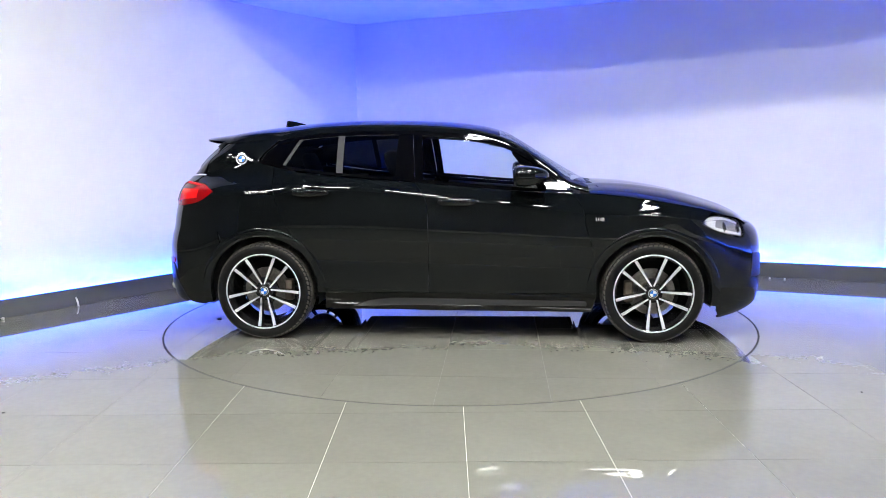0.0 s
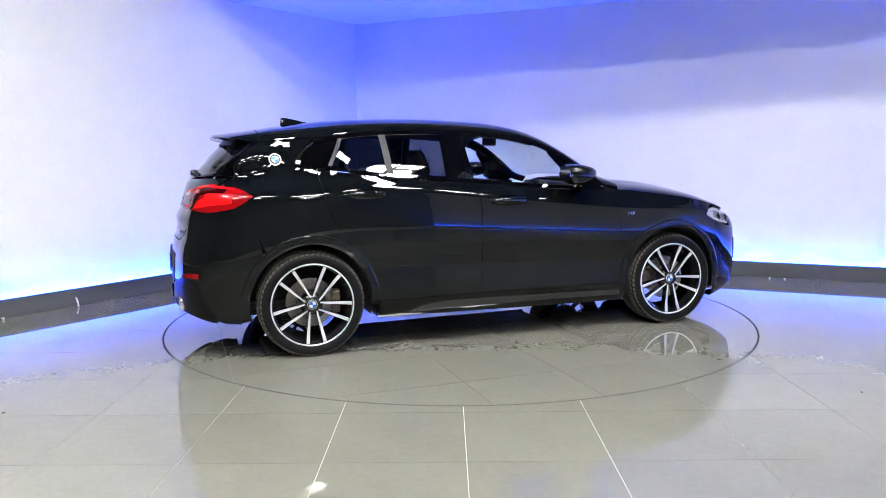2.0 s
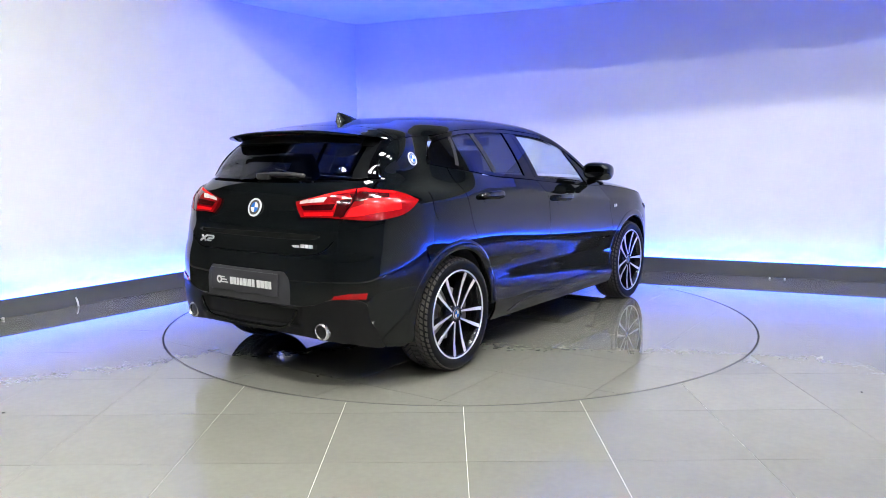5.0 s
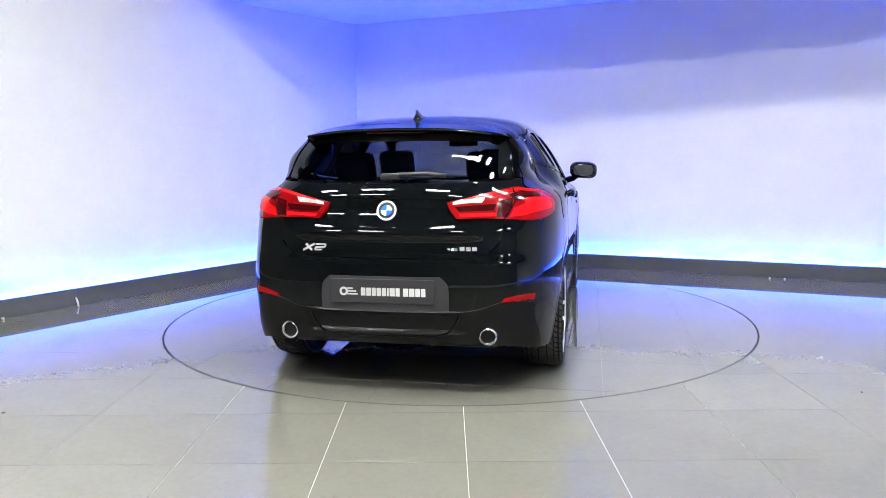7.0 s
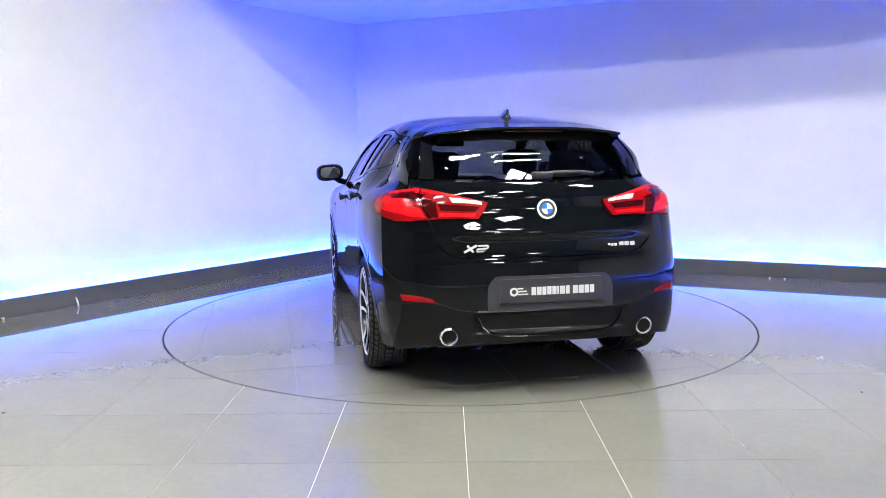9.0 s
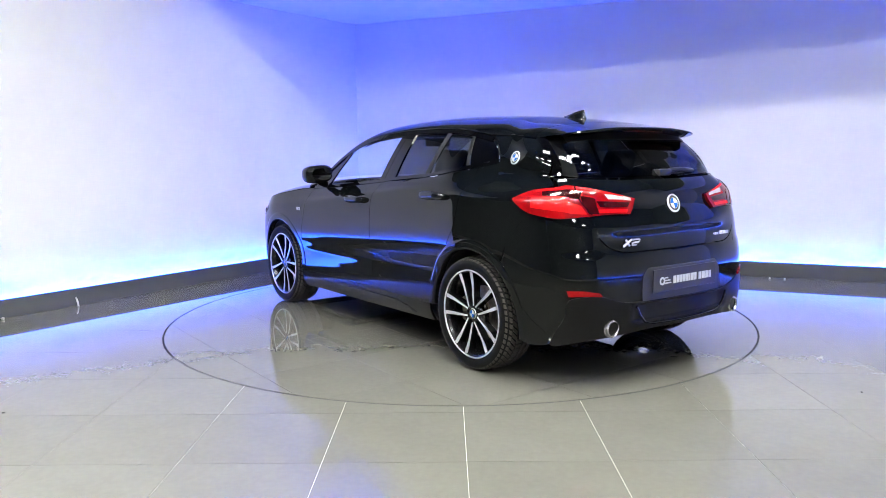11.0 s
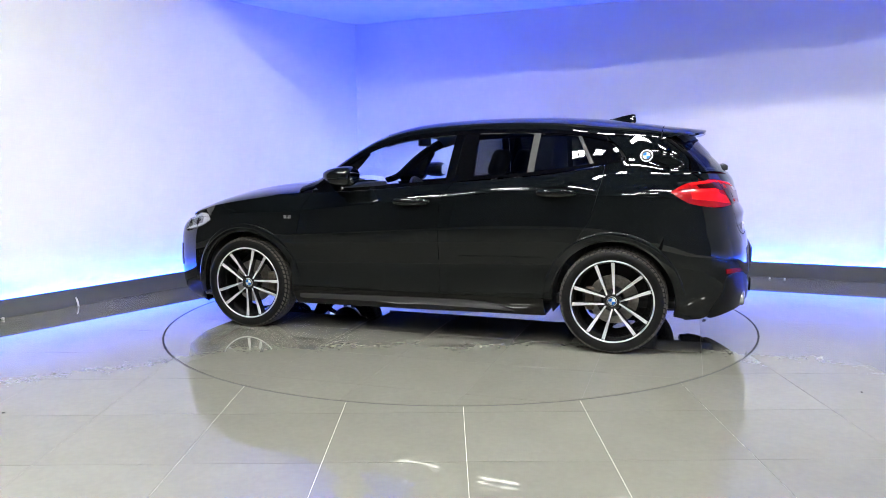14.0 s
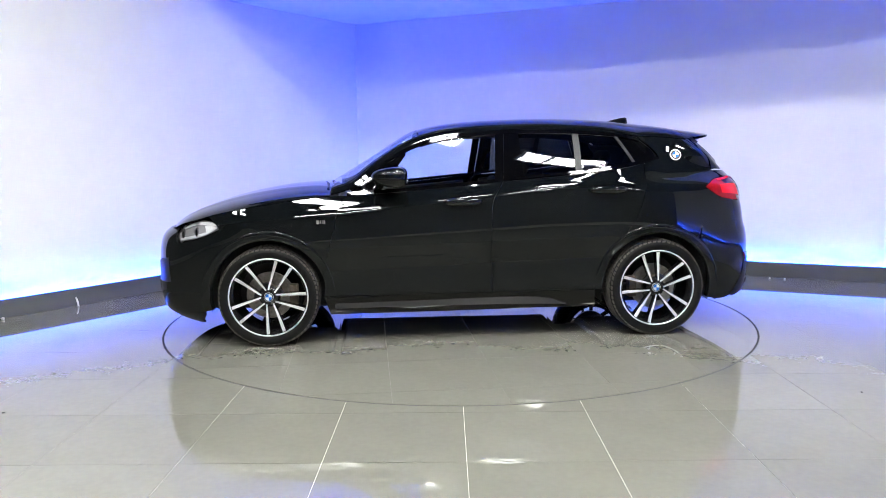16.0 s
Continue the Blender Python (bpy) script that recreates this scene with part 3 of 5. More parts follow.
def lathe(profile, n=64, axis="y"):
    """A turned body from (radius, along) points, closed on itself."""
    bm = bmesh.new()
    loops = []
    for r, a in profile:
        lp = []
        for k in range(n):
            c, s = math.cos(2 * math.pi * k / n), math.sin(2 * math.pi * k / n)
            lp.append(bm.verts.new((r * c, a, r * s) if axis == "y" else ((a, r * c, r * s) if axis == "x" else (r * c, r * s, a))))
        loops.append(lp)
    for a, b in zip(loops, loops[1:] + loops[:1]):
        for k in range(n):
            bm.faces.new((a[k], a[(k + 1) % n], b[(k + 1) % n], b[k]))
    return bm


# ---------------------------------------------------------------- lines of the car, in metres from the middle of the wheelbase
AXLE = 1.335
HUB_Z = 0.337
ARCH_R = 0.440
DLO_TOP = [(-1.262, 1.372), (-1.128, 1.400), (-0.966, 1.420), (-0.8, 1.430), (-0.6, 1.436), (-0.389, 1.436), (-0.095, 1.420), (0.1, 1.400),
           (0.254, 1.366), (0.389, 1.316), (0.523, 1.244), (0.677, 1.132), (0.775, 1.052)]
DLO_LOW = [(-1.385, 1.232), (-1.297, 1.213), (-1.135, 1.184), (-0.974, 1.160), (-0.813, 1.140), (-0.613, 1.124), (-0.414, 1.108), (-0.236, 1.090),
           (-0.02, 1.072), (0.175, 1.054), (0.37, 1.038), (0.602, 1.024), (0.80, 1.012)]
dlo_top = spline(DLO_TOP)
dlo_low = spline(DLO_LOW)


def arch(cx, a0, a1, r=ARCH_R, n=14):
    return [(cx + r * math.cos(radians(a0 + (a1 - a0) * k / n)), HUB_Z + r * math.sin(radians(a0 + (a1 - a0) * k / n))) for k in range(n + 1)]


def XS(points):
    return [X(x, z) for x, z in points]


GAP = 0.0022
REAR_DOOR_EDGE = [(-1.262, 1.200), (-1.245, 1.07), (-1.211, 0.935), (-1.176, 0.835), (-1.125, 0.757)]
B_EDGE = [(-0.262, 1.088), (-0.190, 0.969), (-0.175, 0.80), (-0.178, 0.336)]
FRONT_DOOR_EDGE = [(0.800, 1.008), (0.862, 0.909), (0.884, 0.796), (0.925, 0.66), (0.950, 0.53), (0.958, 0.336)]
FENDER_TOP = [(0.806, 1.010), (0.95, 1.002), (1.2, 0.972), (1.45, 0.935), (1.65, 0.897), (1.715, 0.880)]


def shift(points, dx):
    return [(x + dx, z) for x, z in points]


def body_side(car, side):
    # front door
    d = sheet("front_door", [(XS([(-0.178 + GAP, 0.336), (0.4, 0.336), (0.958 - GAP, 0.336)]),
                              XS([(-0.262 + GAP, 1.084)] + [(x, z - 0.012) for x, z in DLO_LOW[8:12]] + [(0.798, 1.004)]),
                              XS(list(reversed(shift(B_EDGE, GAP)))), XS(list(reversed(shift(FRONT_DOOR_EDGE, -GAP)))), 36, 64)], PAINT, car, side)
    handle(d, side, -0.108, 0.153, 0.955)
    low_arch = [(-AXLE + ARCH_R * math.cos(radians(a)), HUB_Z + ARCH_R * math.sin(radians(a))) for a in (0, 12, 24, 36, 48, 58)]
    d = sheet("rear_door", [(XS([(-0.893, 0.336), (-0.5, 0.336), (-0.178 - GAP, 0.336)]),
                             XS([(-1.258, 1.200)] + [(x, z - 0.012) for x, z in DLO_LOW[2:8]][:-1] + [(-0.262 - GAP, 1.086)]),
                             XS([(-0.893, 0.336)] + low_arch[1:] + list(reversed(REAR_DOOR_EDGE))), XS(list(reversed(shift(B_EDGE, -GAP)))), 36, 64)], PAINT, car, side)
    handle(d, side, -1.103, -0.841, 1.022)
    # front wing, with the wheel's cut-out
    sheet("front_wing", [(XS([(0.958 + GAP, 0.336)] + [(AXLE + ARCH_R * math.cos(radians(a)), HUB_Z + ARCH_R * math.sin(radians(a))) for a in (165, 150, 130, 110, 90, 70, 52)]),
                          XS(FENDER_TOP), XS(list(reversed(shift(FRONT_DOOR_EDGE, GAP)))),
                          XS([(AXLE + ARCH_R * math.cos(radians(52)), HUB_Z + ARCH_R * math.sin(radians(52))), (1.625, 0.745), (1.640, 0.80), (1.680, 0.85), (1.715, 0.880)]), 44, 26)], PAINT, car, side)
    # rear quarter: below the window line, then the pillar
    over = [(-AXLE + ARCH_R * math.cos(radians(a)), HUB_Z + ARCH_R * math.sin(radians(a))) for a in (60, 75, 90, 105, 120, 128)]
    lamp_front = (-1.672, 1.032)
    q_low = (XS(over), XS([(-1.265, 1.198), (-1.38, 1.165), (-1.52, 1.105), lamp_front]),
             XS([over[0], (-1.125 - 2 * GAP, 0.757)] + [(x - 2 * GAP, z) for x, z in reversed(REAR_DOOR_EDGE[:-1])]),
             XS([over[-1], (-1.66, 0.79), (-1.735, 0.895), (-1.78, 0.965), (-1.735, 0.995), lamp_front]), 30, 30)
    q_up = (XS([(-1.265, 1.198), (-1.38, 1.165), (-1.52, 1.105), lamp_front]),
            XS([(-1.262, 1.386), (-1.40, 1.382), (-1.55, 1.368), (-1.66, 1.352)]),
            XS([(-1.265, 1.198), (-1.30, 1.212), (-1.392, 1.236), (-1.355, 1.298), (-1.262, 1.386)]),
            [X(*lamp_front), X(-1.75, 1.082), Y(0.705, 1.109), Y(0.688, 1.15), Y(0.660, 1.24), X(-1.66, 1.352)], 30, 34)
    sheet("rear_quarter", [q_low, q_up], PAINT, car, side)
    # fuel flap on the right side only
    if side < 0:
        sheet("fuel_flap", [(XS([(-1.535, 0.912), (-1.42, 0.906), (-1.31, 0.925)]), XS([(-1.55, 1.070), (-1.44, 1.066), (-1.312, 1.058)]),
                             XS([(-1.535, 0.912), (-1.562, 0.97), (-1.562, 1.04), (-1.55, 1.070)]), XS([(-1.31, 0.925), (-1.296, 0.96), (-1.294, 1.02), (-1.312, 1.058)]), 14, 14)], PAINT, car, side, 0.0025, depth=0.006)
    # window surround, glazing and pillars
    def band(x_low0, x_top0, x_low1, x_top1, lo, hi):
        n = 7
        low = [(x_low0 + (x_low1 - x_low0) * k / n, 0) for k in range(n + 1)]
        top = [(x_top0 + (x_top1 - x_top0) * k / n, 0) for k in range(n + 1)]
        low = [(x, dlo_low(x) + lo) for x, _ in low]
        top = [(x, dlo_top(x) - hi) for x, _ in top]
        mid = lambda a, b: [a, tuple(0.5 * (np.array(a) + np.array(b))), b]
        return XS(low), XS(top), XS(mid(low[0], top[0])), XS(mid(low[-1], top[-1]))
    pane = sheet("front_side_window", [(*band(-0.205, -0.235, 0.585, 0.405, 0.016, 0.022), 20, 12)], GLASS, car, side, -0.006, depth=0.004)
    pane.visible_shadow = False
    pane = sheet("rear_side_window", [(*band(-0.768, -0.782, -0.405, -0.398, 0.016, 0.022), 14, 10)], PRIVACY, car, side, -0.006, depth=0.004)
    pane.visible_shadow = False
    pane = sheet("quarter_window", [(*band(-1.175, -1.075, -0.812, -0.826, 0.016, 0.022), 12, 10)], PRIVACY, car, side, -0.006, depth=0.004)
    pane.visible_shadow = False
    sheet("b_pillar", [(*band(-0.405, -0.398, -0.2675, -0.300, 0.002, 0.010), 8, 10)], GLOSS_BLACK, car, side, 0.001)
    sheet("b_pillar", [(*band(-0.2635, -0.296, -0.205, -0.235, 0.002, 0.010), 6, 10)], GLOSS_BLACK, car, side, 0.001)
    sheet("window_divider", [(*band(-0.812, -0.826, -0.768, -0.782, 0.010, 0.018), 4, 10)], DIVIDER_GREY, car, side, 0.0, "grey window divider bar", depth=0.006)
    sheet("window_divider", [(*band(-1.20, -1.098, -1.178, -1.078, 0.008, 0.014), 4, 10)], DIVIDER_GREY, car, side, 0.0, "grey window divider bar", depth=0.006)
    sheet("corner_trim", [(XS([(-1.372, 1.236), (-1.29, 1.222), (-1.203, 1.204)]), XS([(-1.262, 1.360), (-1.18, 1.378), (-1.10, 1.394)]),
                           XS([(-1.372, 1.236), (-1.338, 1.296), (-1.262, 1.360)]), XS([(-1.203, 1.204), (-1.15, 1.30), (-1.10, 1.394)]), 8, 10)], GLOSS_BLACK, car, side, -0.004)
    # door frame trims round the glass
    def strip(name, pts, w, mat, off=0.0, t=0.006):
        line = resample([X(*p) for p in pts], 48)
        path = []
        for s, z in line:
            p, q = skin(s, z, side, off), skin(s, z, side, off + 0.01)
            path.append((p, (q - p).normalized()))
        return part(name, ribbon(bmesh.new(), path, w, t), mat, car)
    strip("window_trim", [(x, z - 0.009) for x, z in DLO_TOP], 0.028, GLOSS_BLACK, -0.003)
    strip("window_trim", [(x, z + 0.005) for x, z in DLO_LOW], 0.024, GLOSS_BLACK, -0.003)
    strip("a_pillar_trim", [(0.405, dlo_top(0.405) - 0.022), (0.50, 1.16), (0.585, dlo_low(0.585) + 0.02)], 0.03, GLOSS_BLACK, -0.006)
    sheet("mirror_base", [(XS([(0.58, 1.030), (0.68, 1.024), (0.775, 1.016)]), XS([(0.41, 1.292), (0.55, 1.21), (0.74, 1.066)]),
                           XS([(0.58, 1.030), (0.50, 1.16), (0.41, 1.292)]), XS([(0.775, 1.016), (0.762, 1.04), (0.74, 1.066)]), 8, 8)], GLOSS_BLACK, car, side, -0.005)
    # sill
    sheet("side_sill", [(XS([(-0.905, 0.215), (0.0, 0.205), (0.925, 0.205)]), XS([(-0.893, 0.332), (0.0, 0.332), (0.962, 0.332)]),
                         XS([(-0.905, 0.215), (-0.896, 0.28), (-0.893, 0.332)]), XS([(0.925, 0.205), (0.945, 0.27), (0.962, 0.332)]), 30, 10)], GLOSS_BLACK, car, side)
    sheet("sill_insert", [(XS([(-0.70, 0.236), (-0.4, 0.248), (0.0, 0.252), (0.5, 0.252), (0.89, 0.250)]), XS([(-0.60, 0.278), (-0.47, 0.294), (-0.3, 0.298), (0.3, 0.290), (0.89, 0.284)]),
                           XS([(-0.70, 0.236), (-0.655, 0.255), (-0.60, 0.278)]), XS([(0.89, 0.250), (0.895, 0.26), (0.89, 0.284)]), 24, 5)], SILL_GREY, car, side, 0.009, "metallic grey sill insert")
    # wheel arch mouldings and liners
    for cx, a0, a1 in ((AXLE, -12, 180), (-AXLE, 0, 192)):
        bm = bmesh.new()
        rows = []
        n = 44
        for k in range(n + 1):
            a = radians(a0 + (a1 - a0) * k / n)
            line = []
            for r, off in ((0.446, 0.0), (0.443, 0.002), (0.43, 0.0025), (0.40, 0.0025), (0.389, 0.001), (0.386, -0.005), (0.388, -0.045)):
                x, z = cx + r * math.cos(a), HUB_Z + r * math.sin(a)
                line.append(skin(s_of_x(x, z), z, side, off))
            rows.append(line)
        grid_into(bm, rows)
        ob = part("arch_moulding", bm, PAINT, car, smooth=True)
        bm = bmesh.new()
        rows = []
        for k in range(29):
            a = radians(-14 + 208 * k / 28)
            rows.append([Vector((cx + 0.392 * math.cos(a), side * y, HUB_Z + 0.392 * math.sin(a))) for y in (0.855, 0.75, 0.6)])
        grid_into(bm, rows)
        m2 = [bm.verts.new((cx + 0.392 * math.cos(radians(-14 + 208 * k / 28)), side * 0.6, HUB_Z + 0.392 * math.sin(radians(-14 + 208 * k / 28)))) for k in range(29)]
        bm.faces.new(m2)
        part("wheel_liner", bm, UNDER, car)
    # mirror
    body = part("door_mirror", mirror_body(side), PAINT, car, smooth=True)
    part("mirror_glass", mirror_glass(side), MIRROR, body, "silvered mirror glass")
    foot = bmesh.new()
    tube(foot, [(0.60, side * 0.825, 1.045), (0.585, side * 0.875, 1.062), (0.57, side * 0.905, 1.085)], 0.026, 10)
    part("mirror_arm", foot, GLOSS_BLACK, body, "gloss black mirror foot")
    # round badge on the rear pillar
    badge(car, Vector((-1.516, side * 0.0, 1.254)), side, 0.040)
    # small badge on the wing
    bm = bmesh.new()
    for k, w in ((0, 0.012), (1, 0.008), (2, 0.008), (3, 0.022)):
        x0 = (0.944, 0.959, 0.970, 0.981)[k]
        p = skin(s_of_x(x0 + w / 2, 0.838), 0.838, side, 0.0)
        box_into(bm, (p.x - w / 2 + 0.001, min(p.y, p.y + side * 0.004), 0.826), (p.x + w / 2 - 0.001, max(p.y, p.y + side * 0.004), 0.850))
    part("wing_badge", bm, CHROME, car, "small chrome badge bars")
    # rear lamp: lens over the corner, bands, clear window
    tail_lamp(car, side)
    headlamp(car, side)


def handle(door, side, x0, x1, z):
    xm, w = (x0 + x1) / 2, (x1 - x0) / 2
    bm = bmesh.new()
    rows = []
    for k in range(17):
        u = -1 + k / 8
        x = xm + u * w
        y = skin(s_of_x(x, z), z).y
        bow = 0.010 + 0.030 * math.sqrt(max(0, 1 - u ** 4))
        h = 0.009 + 0.019 * (1 - u * u) ** 0.5 if abs(u) < 1 else 0.006
        rows.append([Vector((x, side * (y + bow + 0.014 * math.cos(a)), z + 0.004 + h * math.sin(a))) for a in [2 * math.pi * q / 10 for q in range(11)]])
    grid_into(bm, rows)
    bmesh.ops.remove_doubles(bm, verts=bm.verts, dist=0.0005)
    bmesh.ops.holes_fill(bm, edges=bm.edges)
    part("door_handle", bm, PAINT, door, "gloss black pull handle", smooth=True)
    # the cup behind the grip
    cup = bmesh.new()
    rows = []
    for i in range(13):
        for_line = []
        u = -1 + i / 6
        for j in range(9):
            v = -1 + j / 4
            x, zz = xm + u * w * 0.72, z - 0.004 + v * 0.050 * math.sqrt(max(0.02, 1 - u * u * 0.9))
            p = skin(s_of_x(x, zz), zz, side, 0.0015)
            for_line.append(p)
        rows.append(for_line)
    grid_into(cup, rows)
    part("handle_cup", cup, GLOSS_BLACK, door, smooth=True)


def mirror_body(side):
    bm = bmesh.new()
    prof = [(0.40, 0.0, 0.0), (0.405, 0.088, 0.052), (0.43, 0.108, 0.066), (0.48, 0.110, 0.068), (0.53, 0.100, 0.062), (0.58, 0.078, 0.050), (0.615, 0.050, 0.034), (0.632, 0.018, 0.014), (0.634, 0.0, 0.0)]
    loops = []
    for x, ry, rz in prof:
        lp = []
        for k in range(24):
            a = 2 * math.pi * k / 24
            c, s = math.cos(a), math.sin(a)
            sq = (abs(c) ** 3.2 + abs(s) ** 3.2) ** (-1 / 3.2)
            y, z = ry * c * sq, rz * s * sq
            z *= 1.0 + 0.14 * (y / 0.11) * (1 if s < 0 else -0.6)
            lp.append(bm.verts.new((x + 0.03 * abs(y) , side * (0.962 + y), 1.132 + z)))
        loops.append(lp)
    for a, b in zip(loops, loops[1:]):
        for k in range(24):
            bm.faces.new((a[k], a[(k + 1) % 24], b[(k + 1) % 24], b[k]))
    bmesh.ops.remove_doubles(bm, verts=bm.verts, dist=0.0005)
    return bm


def mirror_glass(side):
    bm = bmesh.new()
    lo, hi = [], []
    for k in range(24):
        a = 2 * math.pi * k / 24
        c, s = math.cos(a), math.sin(a)
        sq = (abs(c) ** 3.2 + abs(s) ** 3.2) ** (-1 / 3.2)
        y, z = 0.078 * c * sq, 0.044 * s * sq
        lo.append(bm.verts.new((0.4005, side * (0.962 + y), 1.132 + z)))
        hi.append(bm.verts.new((0.3985, side * (0.962 + y), 1.132 + z)))
    bm.faces.new(lo)
    bm.faces.new(list(reversed(hi)))
    for k in range(24):
        bm.faces.new((lo[k], lo[(k + 1) % 24], hi[(k + 1) % 24], hi[k]))
    return bm


def badge_at(parent, origin, normal, up, r):
    """A round badge: chrome ring, dark band, and four fields of blue and white."""
    z = normal.normalized()
    y = (up - up.dot(z) * z).normalized()
    x = y.cross(z)
    m = Matrix((x, y, z)).transposed().to_4x4()
    m.translation = origin
    def placed(bm):
        bm.transform(m)
        return bm
    disc_ob = part("badge", placed(lathe([(0.001, 0.002), (r * 0.98, 0.001), (r * 0.98, -0.004), (0.001, -0.004)], 32, "z")), SATIN_BLACK, parent, "round badge of blue and white fields")
    # the outer ring is coloured white to stand in for glare on chrome
    part("ring", placed(lathe([(r * 0.82, 0.004), (r, 0.003), (r, -0.002), (r * 0.82, -0.002)], 32, "z")), BADGE_WHITE, disc_ob, "pale outer band")
    part("ring", placed(lathe([(r * 0.56, 0.004), (r * 0.61, 0.004), (r * 0.61, 0.0), (r * 0.56, 0.0)], 32, "z")), CHROME, disc_ob, "thin chrome ring")
    for q, mat in ((0, BADGE_WHITE), (1, BADGE_BLUE), (2, BADGE_WHITE), (3, BADGE_BLUE)):
        pts = [(0, 0)] + [(r * 0.56 * math.cos(radians(q * 90 + a)), r * 0.56 * math.sin(radians(q * 90 + a))) for a in range(0, 91, 15)]
        part("field", placed(prism(pts, 0.001, 0.0035)), mat, disc_ob)


def badge(car, at, side, r):
    s = s_of_x(at.x, at.z)
    p, q = skin(s, at.z, side, 0.0), skin(s, at.z, side, 0.01)
    badge_at(car, p + (q - p) * 0.25, q - p, Vector((0, 0, 1)), r)


def tail_lamp(car, side):
    outer_b = [Y(0.372, 0.948), Y(0.52, 0.950), Y(0.66, 0.942), Y(0.76, 0.936), X(-1.90, 0.94), X(-1.775, 0.968), X(-1.676, 1.030)]
    outer_t = [Y(0.318, 1.030), Y(0.44, 1.058), Y(0.56, 1.086), Y(0.68, 1.104), X(-1.88, 1.098), X(-1.76, 1.080), X(-1.676, 1.036)]
    left = [Y(0.372, 0.948), Y(0.338, 0.99), Y(0.318, 1.030)]
    right = [X(-1.676, 1.030), X(-1.676, 1.036)]
    base = sheet("tail_lamp", [(outer_b, outer_t, left, right, 44, 14)], LAMP_RED, car, side, 0.004, "red wraparound tail lamp", depth=0.03)

    def field(name, b, t, nu, nv, mat, off, label=""):
        mid = lambda a, c: [a, ((a[0] + c[0]) / 2, (a[1] + c[1]) / 2), c]
        sheet(name, [(b, t, mid(b[0], t[0]), mid(b[-1], t[-1]), nu, nv)], mat, base, side, off, label, depth=0.004)
    # clear reversing light in the inner end
    field("reversing_light", [Y(0.350, 1.018), Y(0.42, 1.026), Y(0.50, 1.030)], [Y(0.352, 1.032), Y(0.42, 1.048), Y(0.515, 1.056)], 12, 4, LAMP_CLEAR, 0.0065, "clear reversing light window")
    field("gap", [Y(0.612, 0.950), Y(0.615, 0.950), Y(0.618, 0.950)], [Y(0.640, 1.096), Y(0.643, 1.096), Y(0.646, 1.096)], 4, 10, GLOSS_BLACK, 0.0085)
    # deep bands across the lamp, and the bright light guides
    field("band", [Y(0.385, 0.984), Y(0.46, 0.986), Y(0.56, 0.990)], [Y(0.362, 1.008), Y(0.46, 1.016), Y(0.575, 1.022)], 14, 4, LAMP_RED_DEEP, 0.0062)
    field("band", [Y(0.575, 0.956), Y(0.605, 0.956), Y(0.63, 0.956)], [Y(0.580, 1.035), Y(0.615, 1.045), Y(0.65, 1.05)], 8, 8, LAMP_RED_DEEP, 0.0062)
    field("band", [Y(0.66, 1.035), Y(0.73, 1.045), X(-1.95, 1.05), X(-1.84, 1.052)], [Y(0.63, 1.070), Y(0.70, 1.082), X(-1.93, 1.082), X(-1.82, 1.072)], 16, 4, LAMP_RED_DEEP, 0.0062)
    field("light_guide", [Y(0.395, 0.956), Y(0.48, 0.959), Y(0.57, 0.960)], [Y(0.385, 0.973), Y(0.48, 0.976), Y(0.57, 0.978)], 12, 3, LAMP_RED_LIT, 0.0066)
    field("light_guide", [Y(0.64, 0.955), Y(0.72, 0.962), X(-1.96, 0.968), X(-1.80, 0.990)], [Y(0.66, 1.00), Y(0.72, 1.03), X(-1.95, 1.042), X(-1.79, 1.045)], 18, 5, LAMP_RED_LIT, 0.0066)
    field("light_guide", [Y(0.40, 1.040), Y(0.54, 1.066), Y(0.66, 1.086), X(-1.90, 1.084), X(-1.79, 1.070)], [Y(0.40, 1.047), Y(0.54, 1.078), Y(0.66, 1.096), X(-1.89, 1.094), X(-1.78, 1.078)], 22, 3, LAMP_RED_LIT, 0.0066)


